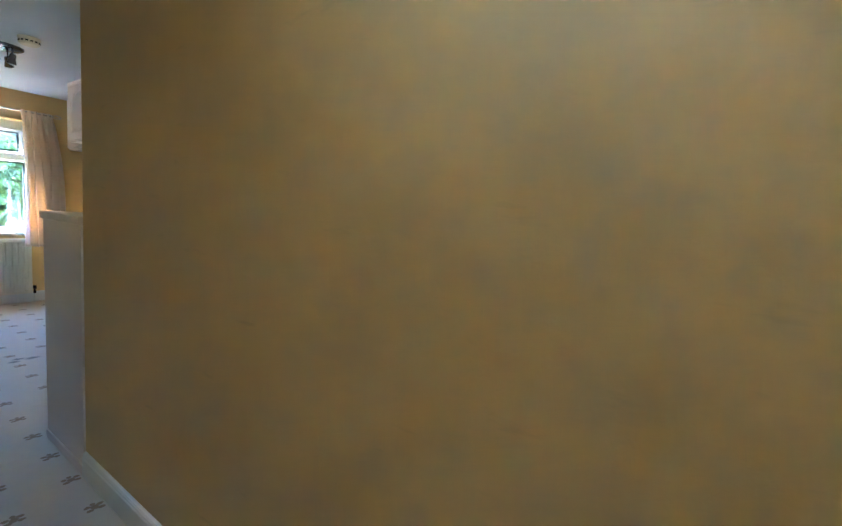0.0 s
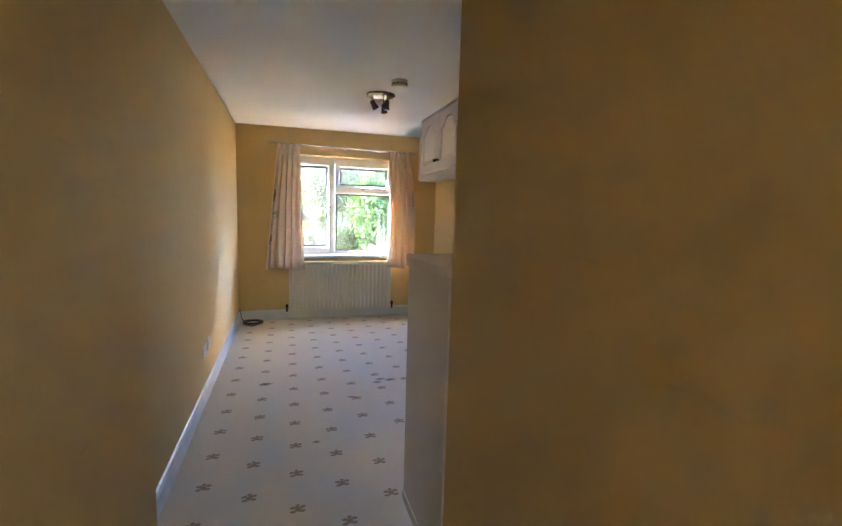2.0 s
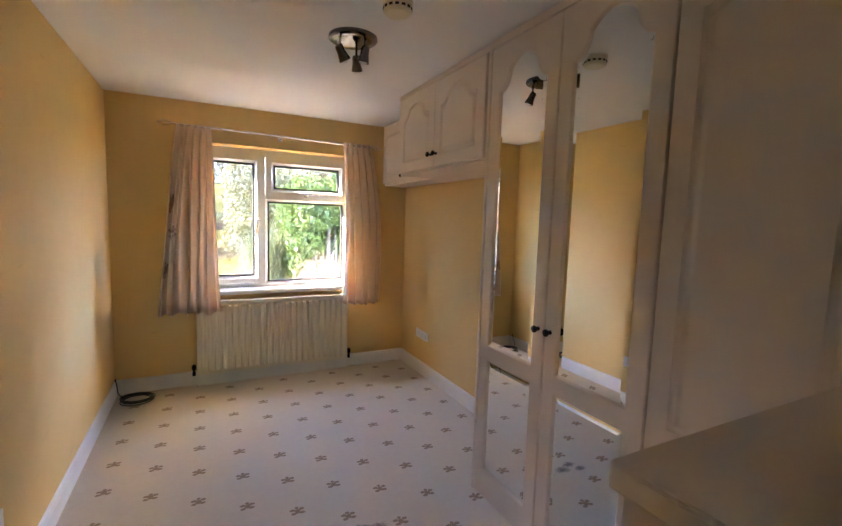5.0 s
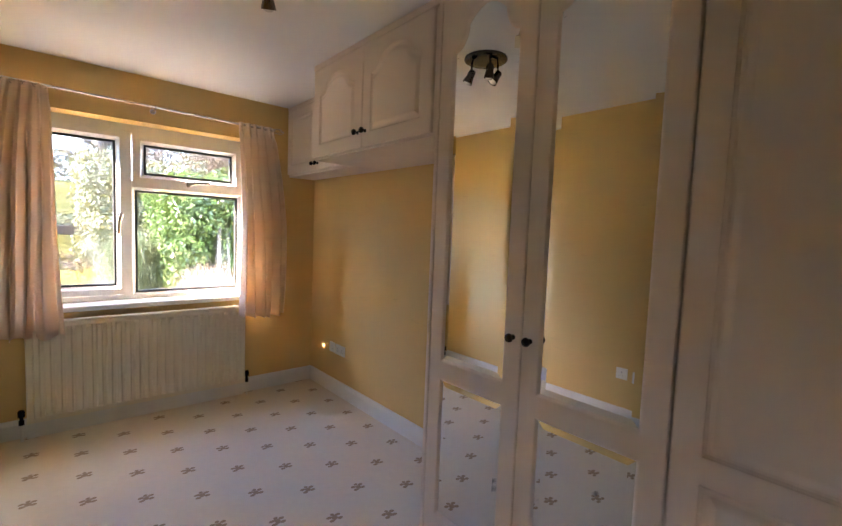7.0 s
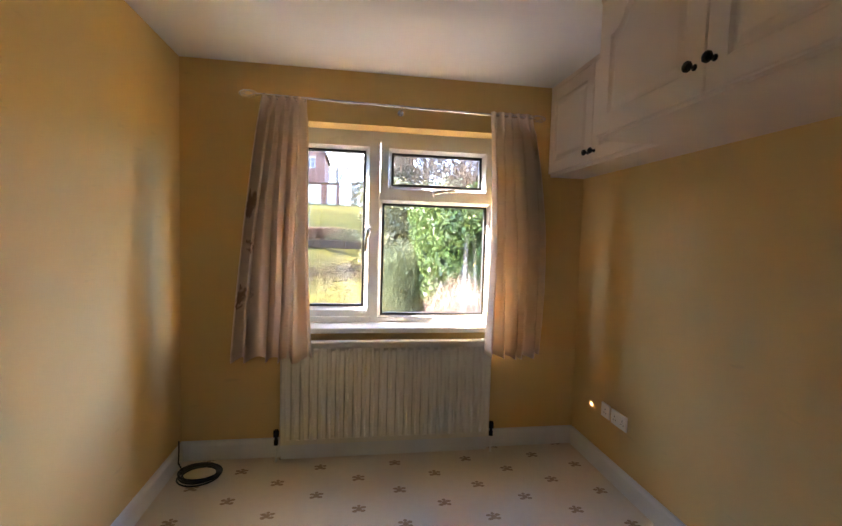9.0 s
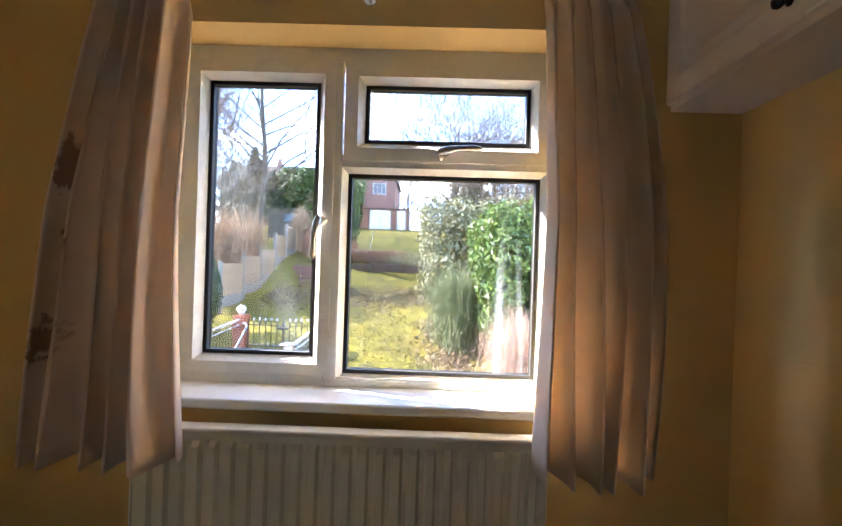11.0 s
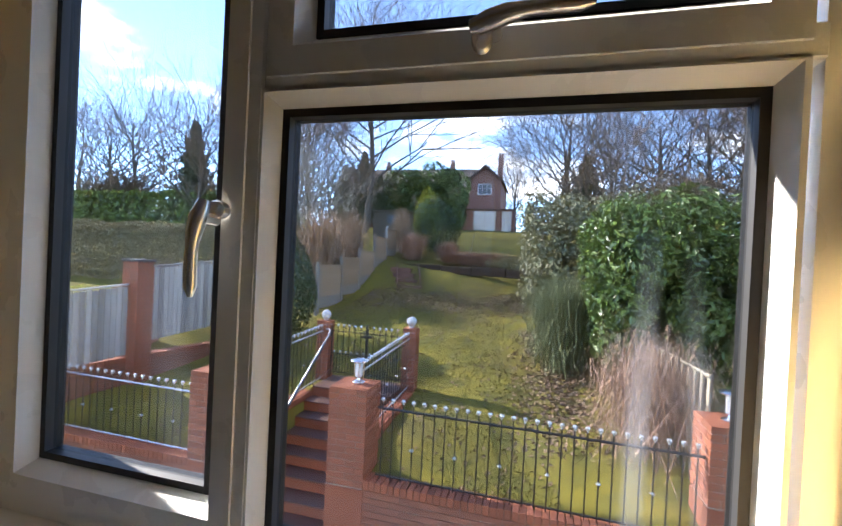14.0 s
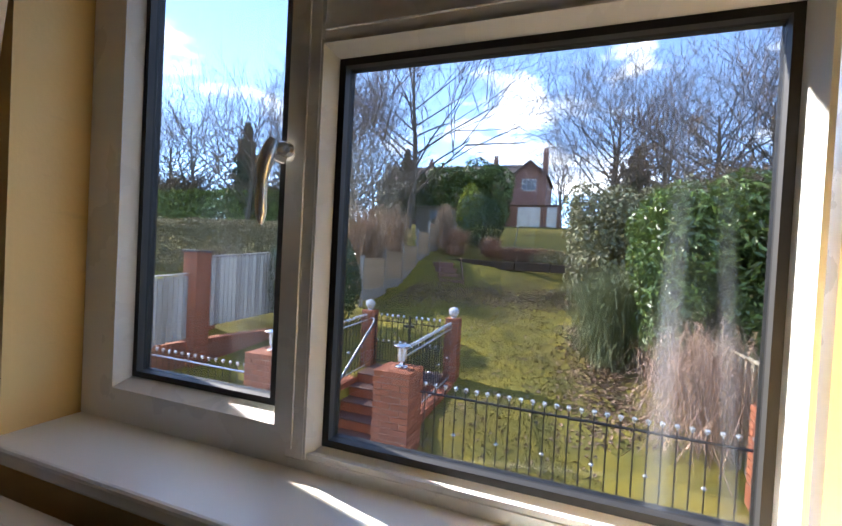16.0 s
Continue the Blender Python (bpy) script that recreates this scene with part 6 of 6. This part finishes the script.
# paved yard below the window
pv = material("concrete_paving", (0.34, 0.30, 0.27), 0.9, second=(0.25, 0.22, 0.20), scale=3, amount=0.8, bump=0.3, bump_scale=60, spread=0.12)
yard = thing("patio", (-7.2, 0.35, -2.452), "grey concrete slab paving below the window", "patio", kind="structure")
SLAB = mesh_of("slab", box(0.004, 0.596, 0.004, 0.596, 0, 0.03, 0.005), pv)
for i in range(19):
    for j in range(6):
        o = new("slab", SLAB)
        o.parent = yard
        o.location = (0.6 * i, 0.6 * j, 0.004 * math.sin(i * 3.1 + j * 1.7))

# ---- brickwork, piece by piece ----
BRICK_S = mesh_of("brick", box(0, 0.215, 0, 0.1025, 0, 0.065, 0.004), M_BRICK)
BRICK_H = mesh_of("brick", box(0, 0.1025, 0, 0.1025, 0, 0.065, 0.004), M_BRICK)
BRICK_E = mesh_of("brick", box(0, 0.065, 0, 0.235, 0, 0.1025, 0.004), M_BRICK)
BR = random.Random(5)


def lay(mesh, parent, m):
    o = new("brick", mesh)
    o.parent = parent
    o.matrix_basis = m @ pose(BR.uniform(-.002, .002), BR.uniform(-.002, .002), 0, 0, 0, BR.uniform(-0.6, 0.6))
    return o


def brick_pier(name, x0, y0, w, z0, z1, label, visible):
    """A square pier: mortar core and bonded bricks on the faces that show, top courses downwards."""
    u = thing(name, (x0, y0, z0), label, "pier", "brick piers")
    h = z1 - z0
    part("mortar", box(0.010, w - 0.010, 0.010, w - 0.010, 0, h - 0.008), M_MORTAR, u)
    courses = int(h / 0.075)
    low = max(0, courses - visible)
    if low:
        part("lower_courses", box(0, w, 0, w, 0, low * 0.075 + (h - courses * 0.075) - 0.01), M_BRICK, u)
    per = w / 2 if w > 0.3 else w
    for c in range(low, courses):
        z = h - (courses - c) * 0.075 + 0.008
        if w > 0.3:
            lens = [0.215, 0.215] if c % 2 else [0.1025, 0.215, 0.1025]
        else:
            lens = [0.215] if c % 2 else [0.1025, 0.1025]
        total = sum(lens) + 0.010 * (len(lens) - 1)
        k = w / total
        for face in range(4):
            m0 = Matrix.Translation((w / 2, w / 2, 0)) @ pose(0, 0, 0, 0, 0, 90 * face) @ Matrix.Translation((-w / 2, -w / 2, z))
            s = 0.0
            for L in lens:
                mesh = BRICK_S if L > 0.15 else BRICK_H
                lay(mesh, u, m0 @ Matrix.Translation((s * k, 0, 0)) @ Matrix.Diagonal((k * 0.995, 1 if w > 0.3 else 0.98, 1, 1)))
                s += L + 0.010
    part("capping", box(0.004, w - 0.004, 0.004, w - 0.004, h - 0.012, h - 0.002, 0.003), M_BRICK, u)
    return u


brick_pier("brick_pier", -0.56, 4.05, 0.46, -2.45, -0.12, "square red brick pier with a lamp on top", 15)
brick_pier("brick_pier", -2.50, 4.05, 0.46, -2.45, -0.16, "square red brick pier with a lamp on top", 15)
brick_pier("brick_pier", 3.29, 4.00, 0.46, -2.45, 0.0, "square red brick pier with a lamp on top", 10)
brick_pier("gate_post", -2.085, 6.545, 0.23, -1.3, 0.20, "slim red brick gate post with a stone ball", 17)
brick_pier("gate_post", -0.46, 6.545, 0.23, -1.3, 0.20, "slim red brick gate post with a stone ball", 17)


def coped_wall(name, p0, p1, z_bottom, z_top, label, thick=0.215):
    """A low wall with a brick-on-edge coping laid piece by piece."""
    p0, p1 = Vector((*p0, 0)), Vector((*p1, 0))
    run = p1 - p0
    ang = math.degrees(math.atan2(run.y, run.x))
    u = thing(name, (p0.x, p0.y, z_bottom), label, "wall")
    u.rotation_euler = (0, 0, radians(ang))
    h = z_top - z_bottom
    L = run.length
    part("mortar", box(0.0, L, 0.010, thick - 0.010, 0, h - 0.03), M_MORTAR, u)
    k = int(L / 0.075)
    for i in range(k):
        lay(BRICK_E, u, Matrix.Translation((i * L / k, -0.010, h - 0.1025)))
    # stretcher courses on both faces below the coping
    me_v, me_f = [], []
    for c in range(int((h - 0.11) / 0.075)):
        z = h - 0.1025 - 0.010 - 0.075 * (c + 1) + 0.010
        s = -0.11 if c % 2 else 0.0
        while s < L:
            a, e = max(0, s), min(L, s + 0.215)
            if e - a > 0.03:
                for ya, yb in ((0.0, 0.09), (thick - 0.09, thick)):
                    b0 = len(me_v)
                    me_v += [(x, y, zz) for zz in (z, z + 0.065) for y in (ya, yb) for x in (a, e)]
                    me_f += [tuple(b0 + q for q in f) for f in ((0, 1, 3, 2), (4, 6, 7, 5), (0, 4, 5, 1), (2, 3, 7, 6), (0, 2, 6, 4), (1, 5, 7, 3))]
            s += 0.225
        if c > 14:
            break
    raw_part("brick_courses", me_v, me_f, M_BRICK_J, u)
    return u


coped_wall("garden_wall", (-7.4, 4.06), (-2.50, 4.06), -2.45, -1.28, "low red brick wall with a brick-on-edge coping")
coped_wall("garden_wall", (-0.10, 4.06), (3.29, 3.99), -2.45, -1.14, "low red brick wall with a brick-on-edge coping")
coped_wall("step_wall", (-1.865, 4.50), (-1.865, 6.55), -2.45, -0.90, "red brick side wall of the garden steps")
coped_wall("step_wall", (-0.24, 4.50), (-0.24, 6.55), -2.45, -0.88, "red brick side wall of the garden steps")
wl_ = coped_wall("boundary_wall", (along(-0.8).x, along(-0.8).y), (along(5.6).x, along(5.6).y), -2.4, -0.72, "low red brick boundary wall below timber panels")
brick_pier("boundary_pier", along(2.36).x - 0.16, along(2.36).y - 0.02, 0.36, -1.6, 1.08, "tall red brick pier in the boundary fence", 34)
brick_pier("boundary_pier", along(-0.9).x - 0.16, along(-0.9).y - 0.02, 0.36, -1.6, 0.60, "tall red brick pier in the boundary fence", 26)
M_COPE = material("dark_slate_coping", (0.075, 0.075, 0.085), 0.8, second=(0.05, 0.05, 0.055), scale=12, amount=0.8, bump=0.4, bump_scale=50)
for sw, top in ((2.36, 1.08), (-0.9, 0.60)):
    q = along(sw)
    cope = thing("pier_coping", (q.x + 0.02, q.y + 0.16, top), "dark slate coping slab on a brick fence pier", "coping", "pier copings")
    part("slab", box(-0.205, 0.205, -0.205, 0.205, 0.0, 0.05, 0.008), M_COPE, cope)
